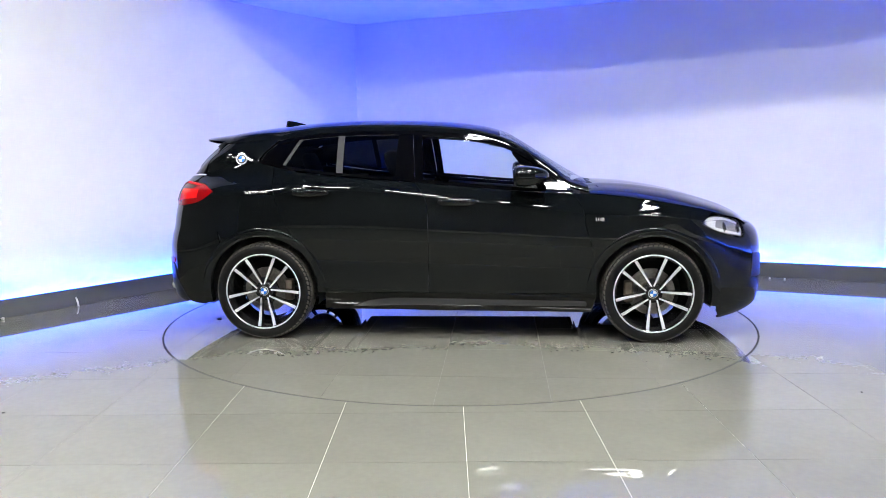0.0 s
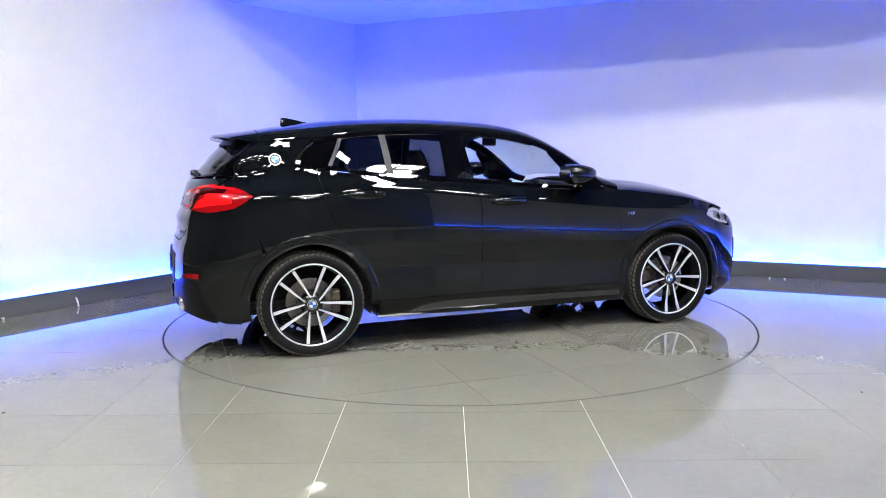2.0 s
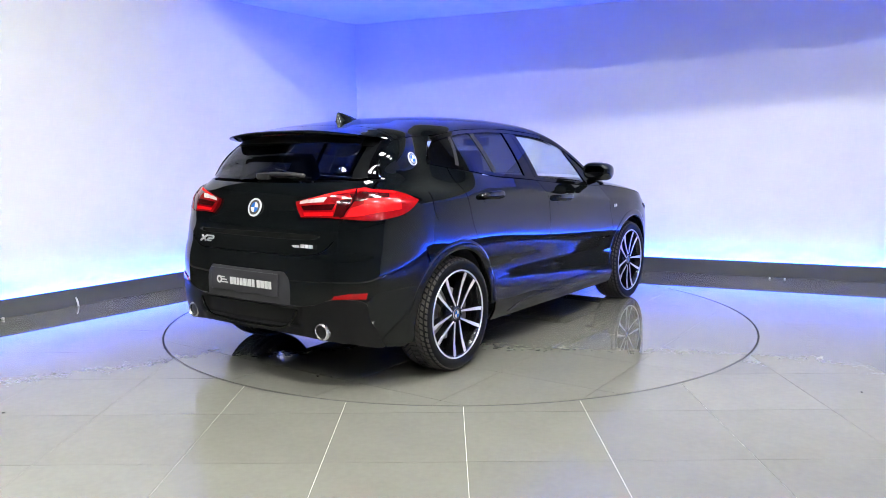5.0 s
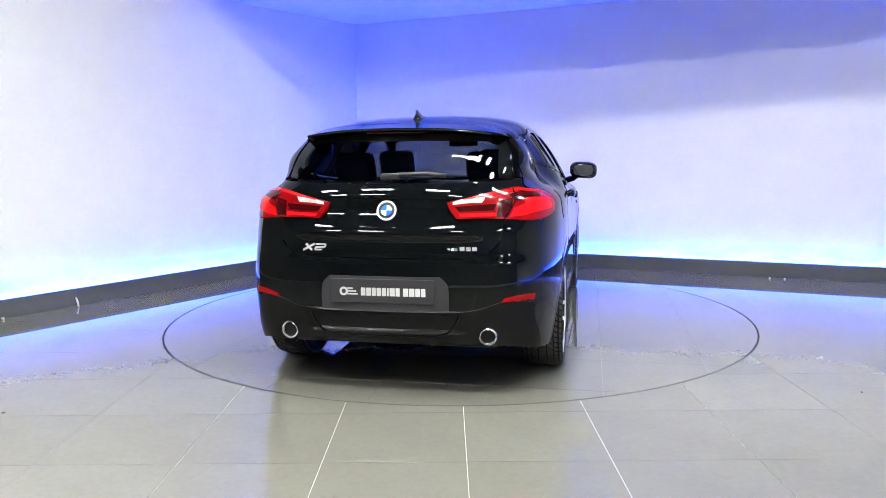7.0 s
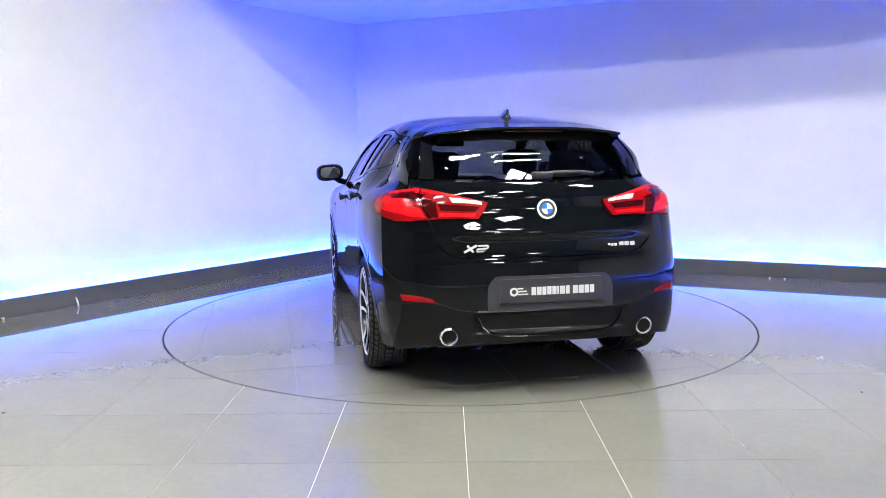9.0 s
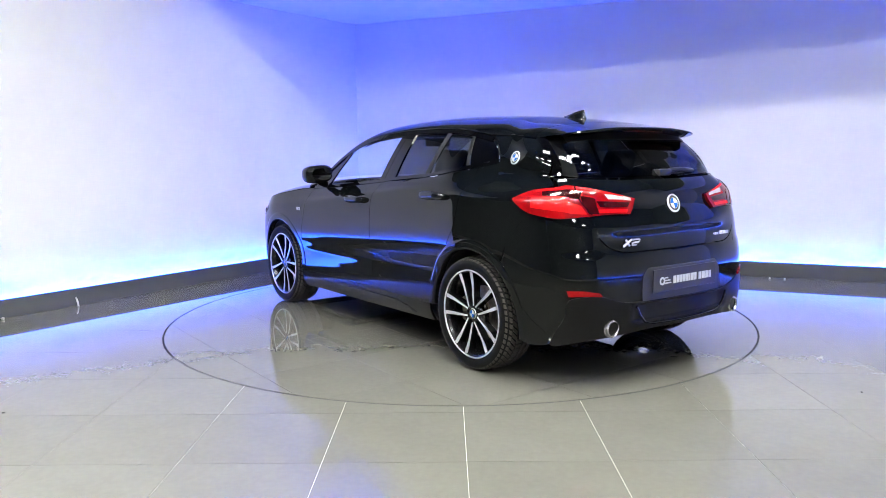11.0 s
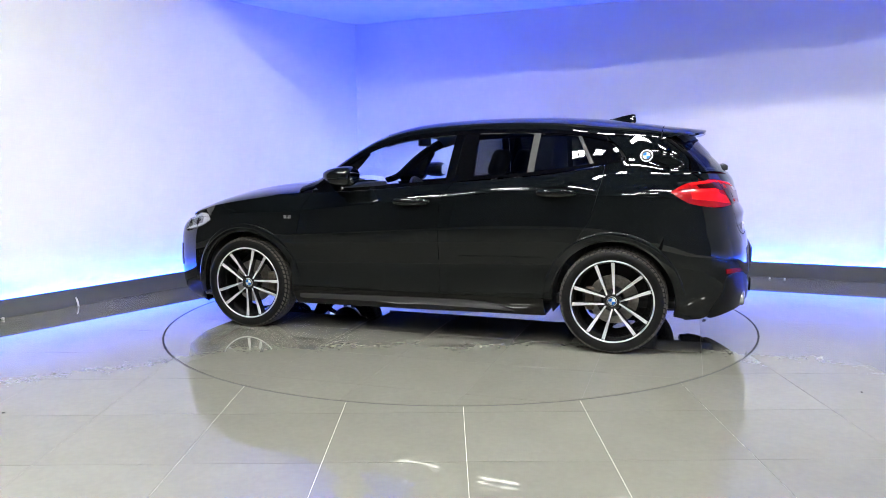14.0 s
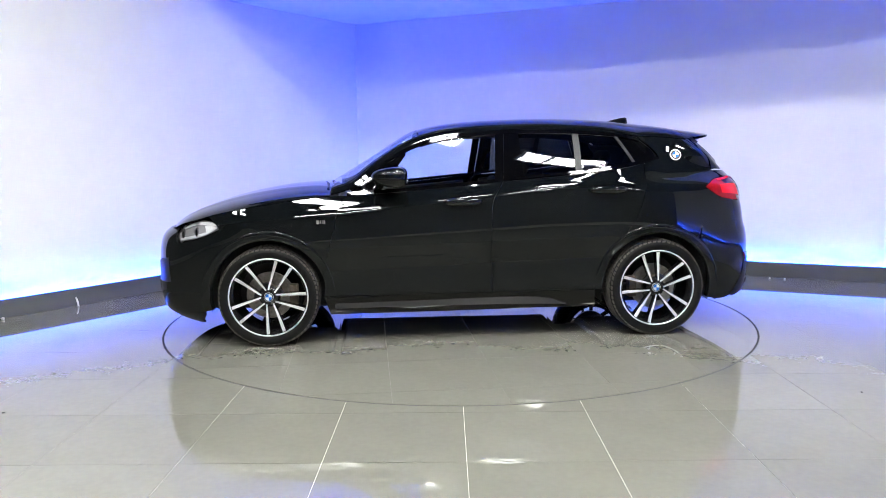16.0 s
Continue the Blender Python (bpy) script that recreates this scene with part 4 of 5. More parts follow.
def headlamp(car, side):
    b = [X(1.630, 0.816), X(1.72, 0.768), X(1.83, 0.733), X(1.93, 0.714)]
    t = [X(1.646, 0.828), X(1.70, 0.850), X(1.80, 0.850), X(1.88, 0.822), X(1.938, 0.778)]
    left = [X(1.630, 0.816), X(1.638, 0.822), X(1.646, 0.828)]
    right = [X(1.93, 0.714), X(1.939, 0.745), X(1.938, 0.778)]
    cover = sheet("headlamp", [(b, t, left, right, 26, 10)], LENS, car, side, 0.003, "clear headlamp with silver reflector", depth=0.02)
    cover.visible_shadow = False
    sheet("reflector", [(b, t, left, right, 26, 10)], HEAD_DARK, cover, side, -0.020, "silver headlamp reflector", depth=0.004)
    for x, z in ((1.80, 0.785), (1.90, 0.768)):
        p = skin(s_of_x(x, z), z, side, -0.022)
        bm = lathe([(0.004, 0.014), (0.030, 0.010), (0.036, 0.0), (0.004, -0.004)], 24, "x")
        bm.transform(Matrix.Translation(p))
        part("projector", bm, GLOSS_BLACK, cover, "dark round projector lens")
    mid = lambda a, c: [a, ((a[0] + c[0]) / 2, (a[1] + c[1]) / 2), c]
    for lo, hi in (([X(1.640, 0.818), X(1.72, 0.828), X(1.82, 0.826), X(1.90, 0.798)], [X(1.648, 0.826), X(1.71, 0.846), X(1.81, 0.844), X(1.905, 0.808)]),
                   ([X(1.66, 0.806), X(1.74, 0.764), X(1.83, 0.740), X(1.915, 0.724)], [X(1.66, 0.815), X(1.74, 0.780), X(1.83, 0.757), X(1.918, 0.740)]),
                   ([X(1.665, 0.808), X(1.70, 0.792), X(1.735, 0.780)], [X(1.668, 0.820), X(1.705, 0.824), X(1.745, 0.824)])):
        sheet("light_guide", [(lo, hi, mid(lo[0], hi[0]), mid(lo[-1], hi[-1]), 14, 3)], HEAD_CHROME, cover, side, -0.010, "pale light guide", depth=0.004)


def rear_end(car):
    # lower bumper skin, wrapped from arch to arch
    end_r = [(-AXLE + ARCH_R * math.cos(radians(a)), HUB_Z + ARCH_R * math.sin(radians(a))) for a in (132, 150, 170, 188)]
    neg = lambda pts: [(-s, z) for s, z in reversed(pts)]
    low = [Y(0.38, 0.468), Y(0.50, 0.484), Y(0.60, 0.517), Y(0.69, 0.522), Y(0.765, 0.500), X(-2.00, 0.42), X(-1.955, 0.34), X(-1.90, 0.255), X(-1.775, 0.235)]
    mid_up = [Y(0.0, 0.742), Y(0.30, 0.743), Y(0.46, 0.746), Y(0.545, 0.775), Y(0.60, 0.83), Y(0.625, 0.938), Y(0.72, 0.934), X(-1.91, 0.934), X(-1.79, 0.960), X(-1.73, 0.885), X(-1.655, 0.785), X(*end_r[0])]
    bottom = [Y(0.0, 0.466), Y(0.25, 0.466)] + low
    half = (bottom, mid_up, [bottom[0], Y(0.0, 0.62), mid_up[0]], [low[-1], X(*end_r[3]), X(*end_r[2]), X(*end_r[1]), X(*end_r[0])], 60, 22)
    bm = bmesh.new()
    for side in (1, -1):
        g = coons(*half)
        grid_into(bm, [[place(g[i, j], side) for j in range(half[5] + 1)] for i in range(half[4] + 1)])
    bmesh.ops.remove_doubles(bm, verts=bm.verts, dist=0.001)
    bmesh.ops.recalc_face_normals(bm, faces=bm.faces)
    flange(bm, 0.014)
    bumper = part("rear_bumper", bm, PAINT, car, smooth=True)
    bumper.data.set_sharp_from_angle(angle=radians(38))
    # dark insert with the diffuser
    bm = bmesh.new()
    for side in (1, -1):
        bot = [Y(0.0, 0.318), Y(0.30, 0.318), Y(0.50, 0.300), Y(0.66, 0.285), Y(0.72, 0.272), X(-1.925, 0.248)]
        top = [Y(0.0, 0.469), Y(0.25, 0.469), Y(0.38, 0.471), Y(0.50, 0.487), Y(0.60, 0.520), Y(0.69, 0.525), Y(0.765, 0.503), X(-2.00, 0.422), X(-1.955, 0.342), X(-1.905, 0.258)]
        g = coons(bot, top, [bot[0], Y(0.0, 0.41), top[0]], [bot[-1], (0.5 * (bot[-1][0] + top[-1][0]), 0.5 * (bot[-1][1] + top[-1][1])), top[-1]], 48, 16)
        rows = []
        for i in range(49):
            line = []
            for j in range(17):
                s, z = g[i, j]
                p = skin(s, z, side, 0.006)
                # the middle stands proud under the plate and hollow above the lip
                k = smoothstep(0.44, 0.36, abs(p.y))
                h = smoothstep(0.352, 0.372, z) * (1 - smoothstep(0.455, 0.475, z))
                e = smoothstep(0.452, 0.462, z)
                p.x += 0.020 * k * h - 0.008 * k * (1 - h) * (1 - e) - 0.003 * e * k
                line.append(p)
            rows.append(line)
        grid_into(bm, rows)
    bmesh.ops.remove_doubles(bm, verts=bm.verts, dist=0.001)
    bmesh.ops.recalc_face_normals(bm, faces=bm.faces)
    flange(bm, 0.03)
    ins = part("bumper_insert", bm, DIFFUSER_GREY, car, "dark grey lower bumper insert with diffuser", smooth=True)
    ins.data.set_sharp_from_angle(angle=radians(30))
    # bright edge of the diffuser
    bm = bmesh.new()
    path = []
    for y, z in ((0.40, 0.452), (0.372, 0.40), (0.335, 0.364), (0.28, 0.350), (0.14, 0.345), (0.0, 0.343), (-0.14, 0.345), (-0.28, 0.350), (-0.335, 0.364), (-0.372, 0.40), (-0.40, 0.452)):
        p = skin(s_of_y(abs(y), z), z, 1 if y >= 0 else -1, 0.012)
        path.append((p.x - 0.006, p.y, p.z))
    tube(bm, path, 0.007, 8)
    part("diffuser_lip", bm, GLOSS_BLACK, ins, "gloss black diffuser lip")
    for side in (1, -1):
        mid = lambda a, c: [a, ((a[0] + c[0]) / 2, (a[1] + c[1]) / 2), c]
        lo = [Y(0.606, 0.522), Y(0.69, 0.527), Y(0.765, 0.527)]
        hi = [Y(0.620, 0.542), Y(0.70, 0.557), Y(0.772, 0.559)]
        sheet("reflector", [(lo, hi, mid(lo[0], hi[0]), mid(lo[-1], hi[-1]), 14, 4)], LAMP_RED, bumper, side, 0.007, "red bumper reflector", depth=0.01)
        # exhaust tip
        p = skin(s_of_y(0.54, 0.342), 0.342, side)
        bm = lathe([(0.036, -0.030), (0.040, -0.039), (0.0475, -0.034), (0.049, -0.02), (0.049, 0.16), (0.040, 0.16), (0.040, -0.02)], 40, "x")
        bm.transform(Matrix.Translation((p.x + 0.022, side * 0.543, 0.343)))
        pipe = part("exhaust_tip", bm, POLISHED, ins, "chrome round exhaust tip", smooth=True)
        pipe.data.set_sharp_from_angle(angle=radians(40))
        bm = lathe([(0.001, 0.10), (0.041, 0.10), (0.041, 0.11), (0.001, 0.11)], 24, "x")
        bm.transform(Matrix.Translation((p.x + 0.022, side * 0.543, 0.343)))
        part("exhaust_bore", bm, UNDER, ins)
    # number plate recess and plate
    xr = skin(0.0, 0.56).x
    ys = (-1.0, -0.5, -0.0004, 0.5, 1.0)
    lo, hi = [Y(0.343 * k, 0.474) for k in ys], [Y(0.297 * k, 0.653) for k in ys]
    rim_l, rim_r = [Y(-0.343, 0.474), Y(-0.344, 0.56), Y(-0.333, 0.618), Y(-0.297, 0.653)], [Y(0.343, 0.474), Y(0.344, 0.56), Y(0.333, 0.618), Y(0.297, 0.653)]
    sheet("plate_panel", [(lo, hi, rim_l, rim_r, 24, 10)], PANEL_GREY, bumper, 1, 0.0035, "dark grey panel behind the plate", depth=0.006)
    plate = part("number_plate", box((xr - 0.013, -0.275, 0.515), (xr - 0.0055, 0.285, 0.640), None, 0.002), PLATE, bumper, "dark grey dealer plate with white lettering")
    bm = bmesh.new()
    y = 0.118
    for w in (0.024, 0.025, 0.021, 0.023, 0.022, 0.009, 0.027, 0.021, -0.014, 0.026, 0.028, 0.025, 0.023):
        if w > 0:
            box_into(bm, (xr - 0.0145, y - w, 0.553), (xr - 0.013, y, 0.595))
            y -= w + 0.0052
        else:
            y += w
    part("lettering_bar", bm, LETTER, plate, "white bars of lettering")
    # dealer's mark as plain shapes
    bm = bmesh.new()
    for cy, cz, w, h in ((0.178, 0.590, 0.030, 0.007), (0.168, 0.575, 0.048, 0.007), (0.164, 0.560, 0.056, 0.007)):
        box_into(bm, (xr - 0.0145, cy - w / 2, cz - h / 2), (xr - 0.013, cy + w / 2, cz + h / 2))
    part("mark_bar", bm, LETTER, plate)
    bm = lathe([(0.012, -0.0015), (0.023, -0.0015), (0.023, 0.0), (0.012, 0.0)], 24, "x")
    bm.transform(Matrix.Translation((xr - 0.013, 0.212, 0.574)))
    part("mark_ring", bm, LETTER, plate)


def tailgate(car):
    half_b = [Y(0.0, 0.747), Y(0.30, 0.748), Y(0.455, 0.751), Y(0.54, 0.780), Y(0.595, 0.835)]
    half_t = [Y(0.0, 1.128), Y(0.30, 1.130), Y(0.50, 1.135), Y(0.62, 1.140), Y(0.680, 1.144)]
    right = [Y(0.595, 0.835), Y(0.62, 0.94), Y(0.655, 1.02), Y(0.692, 1.106), Y(0.680, 1.144)]
    bm = bmesh.new()
    for side in (1, -1):
        g = coons(half_b, half_t, [half_b[0], Y(0.0, 0.94), half_t[0]], right, 30, 30)
        rows = []
        for i in range(31):
            line = []
            for j in range(31):
                s, z = g[i, j]
                p = skin(s, z, side)
                # hollow band between the lamps, and a ledge below it
                k = 1 - smoothstep(0.40, 0.66, abs(p.y))
                p.x += 0.016 * k * math.exp(-((z - 0.985) / 0.060) ** 2) - 0.012 * k * math.exp(-((z - 0.875) / 0.032) ** 2)
                line.append(p)
            rows.append(line)
        grid_into(bm, rows)
    bmesh.ops.remove_doubles(bm, verts=bm.verts, dist=0.001)
    bmesh.ops.recalc_face_normals(bm, faces=bm.faces)
    flange(bm, 0.014)
    gate = part("tailgate", bm, PAINT, car, smooth=True)
    gate.data.set_sharp_from_angle(angle=radians(38))
    p = skin(0.0, 0.99)
    badge_at(gate, Vector((p.x + 0.008, 0.0, 0.990)), Vector((-1, 0, 0.32)), Vector((0, 0, 1)), 0.054)
    x = skin(0.39, 0.79).x
    def bar(bm, y0, z0, y1, z1, w):
        """A flat slanted bar on the tailgate, from foot to head."""
        d = Vector((0, y1 - y0, z1 - z0)).normalized()
        n = Vector((0, -d.z, d.y)) * w / 2
        vs = []
        for dx in (0.0, -0.006):
            for p, q in (((y0, z0), -n), ((y0, z0), n), ((y1, z1), n), ((y1, z1), -n)):
                vs.append(bm.verts.new((x + dx, p[0] + q.y, p[1] + q.z)))
        for f in ((0, 1, 2, 3), (4, 5, 6, 7), (0, 1, 5, 4), (1, 2, 6, 5), (2, 3, 7, 6), (3, 0, 4, 7)):
            bm.faces.new([vs[i] for i in f])
    bm = bmesh.new()
    bar(bm, 0.458, 0.779, 0.392, 0.813, 0.011)
    bar(bm, 0.440, 0.813, 0.408, 0.779, 0.011)
    bar(bm, 0.385, 0.811, 0.330, 0.811, 0.009)
    bar(bm, 0.328, 0.811, 0.334, 0.798, 0.009)
    bar(bm, 0.334, 0.797, 0.386, 0.794, 0.009)
    bar(bm, 0.386, 0.796, 0.390, 0.783, 0.009)
    bar(bm, 0.392, 0.782, 0.334, 0.782, 0.009)
    part("badge_bar", bm, ALLOY, gate, "chrome model badge")
    bm = bmesh.new()
    bar(bm, -0.282, 0.783, -0.306, 0.806, 0.006)
    bar(bm, -0.288, 0.806, -0.300, 0.783, 0.006)
    for k in range(4):
        bar(bm, -0.312 - k * 0.019, 0.792, -0.326 - k * 0.019, 0.793, 0.013)
    for k in range(3):
        bar(bm, -0.396 - k * 0.032, 0.796, -0.420 - k * 0.032, 0.797, 0.019)
    part("badge_bar", bm, ALLOY, gate, "small chrome badge bars")
    # rear window
    wb = [Y(0.0, 1.147), Y(0.30, 1.149), Y(0.50, 1.153), Y(0.652, 1.162)]
    wt = [Y(0.0, 1.392), Y(0.30, 1.390), Y(0.45, 1.388), Y(0.585, 1.380)]
    bm = bmesh.new()
    for side in (1, -1):
        g = coons(wb, wt, [wb[0], Y(0.0, 1.27), wt[0]], [wb[-1], Y(0.628, 1.26), wt[-1]], 24, 16)
        grid_into(bm, [[place(g[i, j], side, -0.004) for j in range(17)] for i in range(25)])
    bmesh.ops.remove_doubles(bm, verts=bm.verts, dist=0.001)
    bmesh.ops.recalc_face_normals(bm, faces=bm.faces)
    flange(bm, 0.004)
    w = part("rear_window", bm, PRIVACY, car, "tinted rear window", smooth=True)
    w.data.set_sharp_from_angle(angle=radians(38))
    w.visible_shadow = False
    # dark border inside the glass: print, broadened to paint in spoiler and pillar shade
    for side in (1, -1):
        b, t = [Y(0.0, 1.345), Y(0.30, 1.343), Y(0.60, 1.335)], [Y(0.0, 1.392), Y(0.30, 1.390), Y(0.585, 1.380)]
        sheet("glass_border", [(b, t, [b[0], Y(0.0, 1.37), t[0]], [b[-1], Y(0.59, 1.36), t[-1]], 16, 4)], SATIN_BLACK, w, side, -0.012, depth=0)
        b, t = [Y(0.575, 1.158), Y(0.61, 1.160), Y(0.648, 1.162)], [Y(0.545, 1.335), Y(0.575, 1.335), Y(0.602, 1.335)]
        sheet("glass_border", [(b, t, [b[0], Y(0.56, 1.25), t[0]], [b[-1], Y(0.628, 1.25), t[-1]], 5, 10)], SATIN_BLACK, w, side, -0.012, depth=0)
    # frame beside the window
    for side in (1, -1):
        b = [Y(0.645, 1.158), Y(0.662, 1.156), Y(0.682, 1.152)]
        t = [Y(0.575, 1.388), Y(0.598, 1.384), Y(0.615, 1.372)]
        sheet("window_surround", [(b, t, [b[0], Y(0.622, 1.26), t[0]], [b[-1], Y(0.655, 1.25), t[-1]], 6, 20)], GLOSS_BLACK, car, side, 0.002)
    # wiper
    wp = bmesh.new()
    a = skin(s_of_y(0.02, 1.165), 1.165, 1)
    tube(wp, [(a.x - 0.018, 0.012, 1.163), (a.x - 0.012, -0.06, 1.176), (a.x + 0.0, -0.20, 1.178), (a.x + 0.012, -0.30, 1.168)], 0.012, 8)
    box_into(wp, (a.x - 0.03, -0.055, 1.145), (a.x + 0.03, 0.05, 1.182), None, 0.008)
    wiper = part("rear_wiper", wp, SATIN_BLACK, car, "black rear wiper at rest on the window", smooth=True)
    bl = bmesh.new()
    tube(bl, [(a.x - 0.008, 0.03, 1.160), (a.x + 0.002, -0.16, 1.158), (a.x + 0.03, -0.34, 1.156)], 0.006, 6)
    part("blade", bl, SATIN_BLACK, wiper)


ROOF_MID = spline([(-1.92, 1.402), (-1.86, 1.414), (-1.757, 1.430), (-1.537, 1.468), (-1.318, 1.498), (-1.10, 1.519), (-0.887, 1.529), (-0.674, 1.534), (-0.463, 1.532), (-0.253, 1.525),
                   (-0.045, 1.513), (0.162, 1.487), (0.327, 1.446), (0.451, 1.378), (0.615, 1.274), (0.78, 1.172), (0.93, 1.085), (1.0, 1.050)])
RAIL = spline([(-1.90, 1.345), (-1.66, 1.356), (-1.55, 1.372), (-1.40, 1.386), (-1.262, 1.392), (-1.128, 1.408), (-0.966, 1.428), (-0.8, 1.438), (-0.6, 1.444), (-0.389, 1.444), (-0.095, 1.428),
               (0.1, 1.408), (0.254, 1.374), (0.389, 1.324), (0.523, 1.252), (0.677, 1.140), (0.80, 1.048), (0.90, 1.022)])


def roof_section(x, n, inset=0.0, end_mid=None):
    """Half of the roof's cross-section at x, from the rail to the middle line."""
    zr, zm = RAIL(x), ROOF_MID(x)
    yr = skin(s_of_x(max(x, -1.66), zr), zr).y
    if x < -1.66:
        yr -= (-1.66 - x) * 0.32
    if zm < zr + 0.02:
        zm = zr + 0.02
    p0, p3 = np.array([yr, zr]), np.array([0.0, zm])
    p1 = np.array([yr - 0.040, zr + min(0.078, (zm - zr) * 0.88)])
    p2 = np.array([yr * 0.55, zm])
    out = []
    for k in range(n + 1):
        t = inset + (1 - inset) * k / n
        t = t ** 1.25
        q = (1 - t) ** 3 * p0 + 3 * t * (1 - t) ** 2 * p1 + 3 * t * t * (1 - t) * p2 + t ** 3 * p3
        out.append((float(q[0]), float(q[1])))
    return out


def cross_loft(xs, n, inset=0.0, drop=0.0, shear=0.0):
    rows = []
    for x in xs:
        sec = roof_section(x, n, inset)
        full = [(y, z) for y, z in sec] + [(-y, z) for y, z in reversed(sec[:-1])]
        ym = max(y for y, z in full)
        rows.append([Vector((x + shear * (1 - (y / ym) ** 2), y, z - drop)) for y, z in full])
    return rows


def top_side(car):
    lin = lambda a, b, n: [a + (b - a) * k / n for k in range(n + 1)]
    loft_sheet("roof", cross_loft(lin(-1.60, 0.300, 56), 18), PAINT, car)
    loft_sheet("headliner", cross_loft(lin(-1.60, 0.29, 20), 10, 0.06, 0.045), HEADLINER, car, depth=0)
    # spoiler: top skin with an overhanging lip and an underside
    rows = []
    for x in lin(-1.604, -1.80, 12):
        w = (x + 1.604) / (-0.196)
        sec = cross_loft([x], 18)[0]
        zm, ym = max(v.z for v in sec), max(v.y for v in sec)
        rows.append([Vector((x - 0.068 * w * (1 - (abs(v.y) / ym) ** 7), v.y * (1 - 0.05 * w), v.z + w * (max(v.z, zm - 0.030 * (abs(v.y) / ym) ** 2) - v.z))) for v in sec])
    last = rows[-1]
    rows.append([Vector((v.x - 0.005, v.y, v.z - 0.005)) for v in last])
    rows.append([Vector((v.x - 0.002, v.y, v.z - 0.012)) for v in last])
    rows.append([Vector((v.x + 0.05, v.y * 0.985, v.z - 0.026)) for v in last])
    rows.append([Vector((v.x + 0.15, v.y * 0.97, min(v.z - 0.026, 1.392))) for v in last])
    loft_sheet("roof_spoiler", rows, PAINT, car, "gloss black roof spoiler", depth=0)
    bm = bmesh.new()
    p = last[len(last) // 2]
    tube(bm, [(p.x + 0.014, y, p.z - 0.022 - 0.06 * y * y) for y in (-0.17, -0.09, 0, 0.09, 0.17)], 0.006, 8)
    part("brake_light", bm, LAMP_RED_DEEP, car, "red high brake light under the spoiler")
    # windscreen and its pillars
    ws = loft_sheet("windscreen", cross_loft(lin(0.305, 0.900, 24), 14, 0.30), GLASS, car, depth=0.004)
    ws.visible_shadow = False
    for side in (1, -1):
        rows = []
        for x in lin(0.300, 0.905, 26):
            sec = roof_section(x, 40)
            rows.append([Vector((x, side * y, z)) for y, z in sec[0:14:2]])
        loft_sheet("a_pillar", rows, PAINT, car, depth=0.02)
    # cowl and wipers
    part("scuttle", box((0.86, -0.70, 0.985), (1.02, 0.70, 1.035), None, 0.015), SATIN_BLACK, car)
    bm = bmesh.new()
    tube(bm, [(0.985, -0.62, 1.038), (0.950, -0.3, 1.064), (0.925, 0.0, 1.072)], 0.009, 8)
    tube(bm, [(0.985, -0.02, 1.066), (0.950, 0.3, 1.066), (0.935, 0.6, 1.046)], 0.009, 8)
    part("windscreen_wiper", bm, SATIN_BLACK, car)
    # bonnet
    mid = spline([(0.90, 1.060), (1.03, 1.074), (1.194, 1.066), (1.398, 1.038), (1.60, 0.995), (1.80, 0.935), (1.95, 0.870), (2.04, 0.815), (2.09, 0.775)])
    edge = spline([(x, z + 0.003) for x, z in [(0.90, 1.004)] + FENDER_TOP[1:]] + [(1.80, 0.858), (1.90, 0.832), (2.00, 0.790), (2.09, 0.757)])
    rows = []
    for x in lin(0.915, 2.065, 44):
        ze, zm = edge(x), mid(x)
        if x < 1.72:
            ye = skin(s_of_x(x, ze), ze).y - 0.003
        else:
            y0 = skin(s_of_x(1.72, edge(1.72)), edge(1.72)).y - 0.003
            u = (x - 1.72) / (2.065 - 1.72)
            ye = y0 * math.sqrt(max(0.0, 1 - (u * 0.955) ** 2.2))
        p0, p1, p2, p3 = np.array([ye, ze]), np.array([ye * 0.90, ze + (zm - ze) * 0.62]), np.array([ye * 0.45, zm]), np.array([0, zm])
        sec = []
        for k in range(17):
            t = (k / 16) ** 1.2
            q = (1 - t) ** 3 * p0 + 3 * t * (1 - t) ** 2 * p1 + 3 * t * t * (1 - t) * p2 + t ** 3 * p3
            rib = 0.007 * math.exp(-((abs(q[0]) - 0.42 - 0.12 * (1 - x / 2)) / 0.05) ** 2)
            sec.append((q[0], q[1] + rib))
        rows.append([Vector((x, y, z)) for y, z in sec] + [Vector((x, -y, z)) for y, z in reversed(sec[:-1])])
    loft_sheet("bonnet", rows, PAINT, car)
    # aerial fin
    bm = bmesh.new()
    loops = []
    for x, w, h in ((-1.205, 0.004, 0.004), (-1.24, 0.020, 0.018), (-1.29, 0.026, 0.036), (-1.34, 0.026, 0.052), (-1.37, 0.022, 0.060), (-1.385, 0.014, 0.058), (-1.392, 0.006, 0.020)):
        z0 = ROOF_MID(x) - 0.004
        prof = [(-w * 1.5, 0.0), (-w, 0.010), (-w * 0.35, h * 0.6), (-w * 0.14, h), (w * 0.14, h), (w * 0.35, h * 0.6), (w, 0.010), (w * 1.5, 0.0)]
        loops.append([bm.verts.new((x, y, z0 + dz)) for y, dz in prof])
    for a, b in zip(loops, loops[1:]):
        for k in range(len(a) - 1):
            bm.faces.new((a[k], a[k + 1], b[k + 1], b[k]))
    bm.faces.new(loops[0])
    bm.faces.new(list(reversed(loops[-1])))
    part("aerial_fin", bm, PAINT, car, smooth=True)


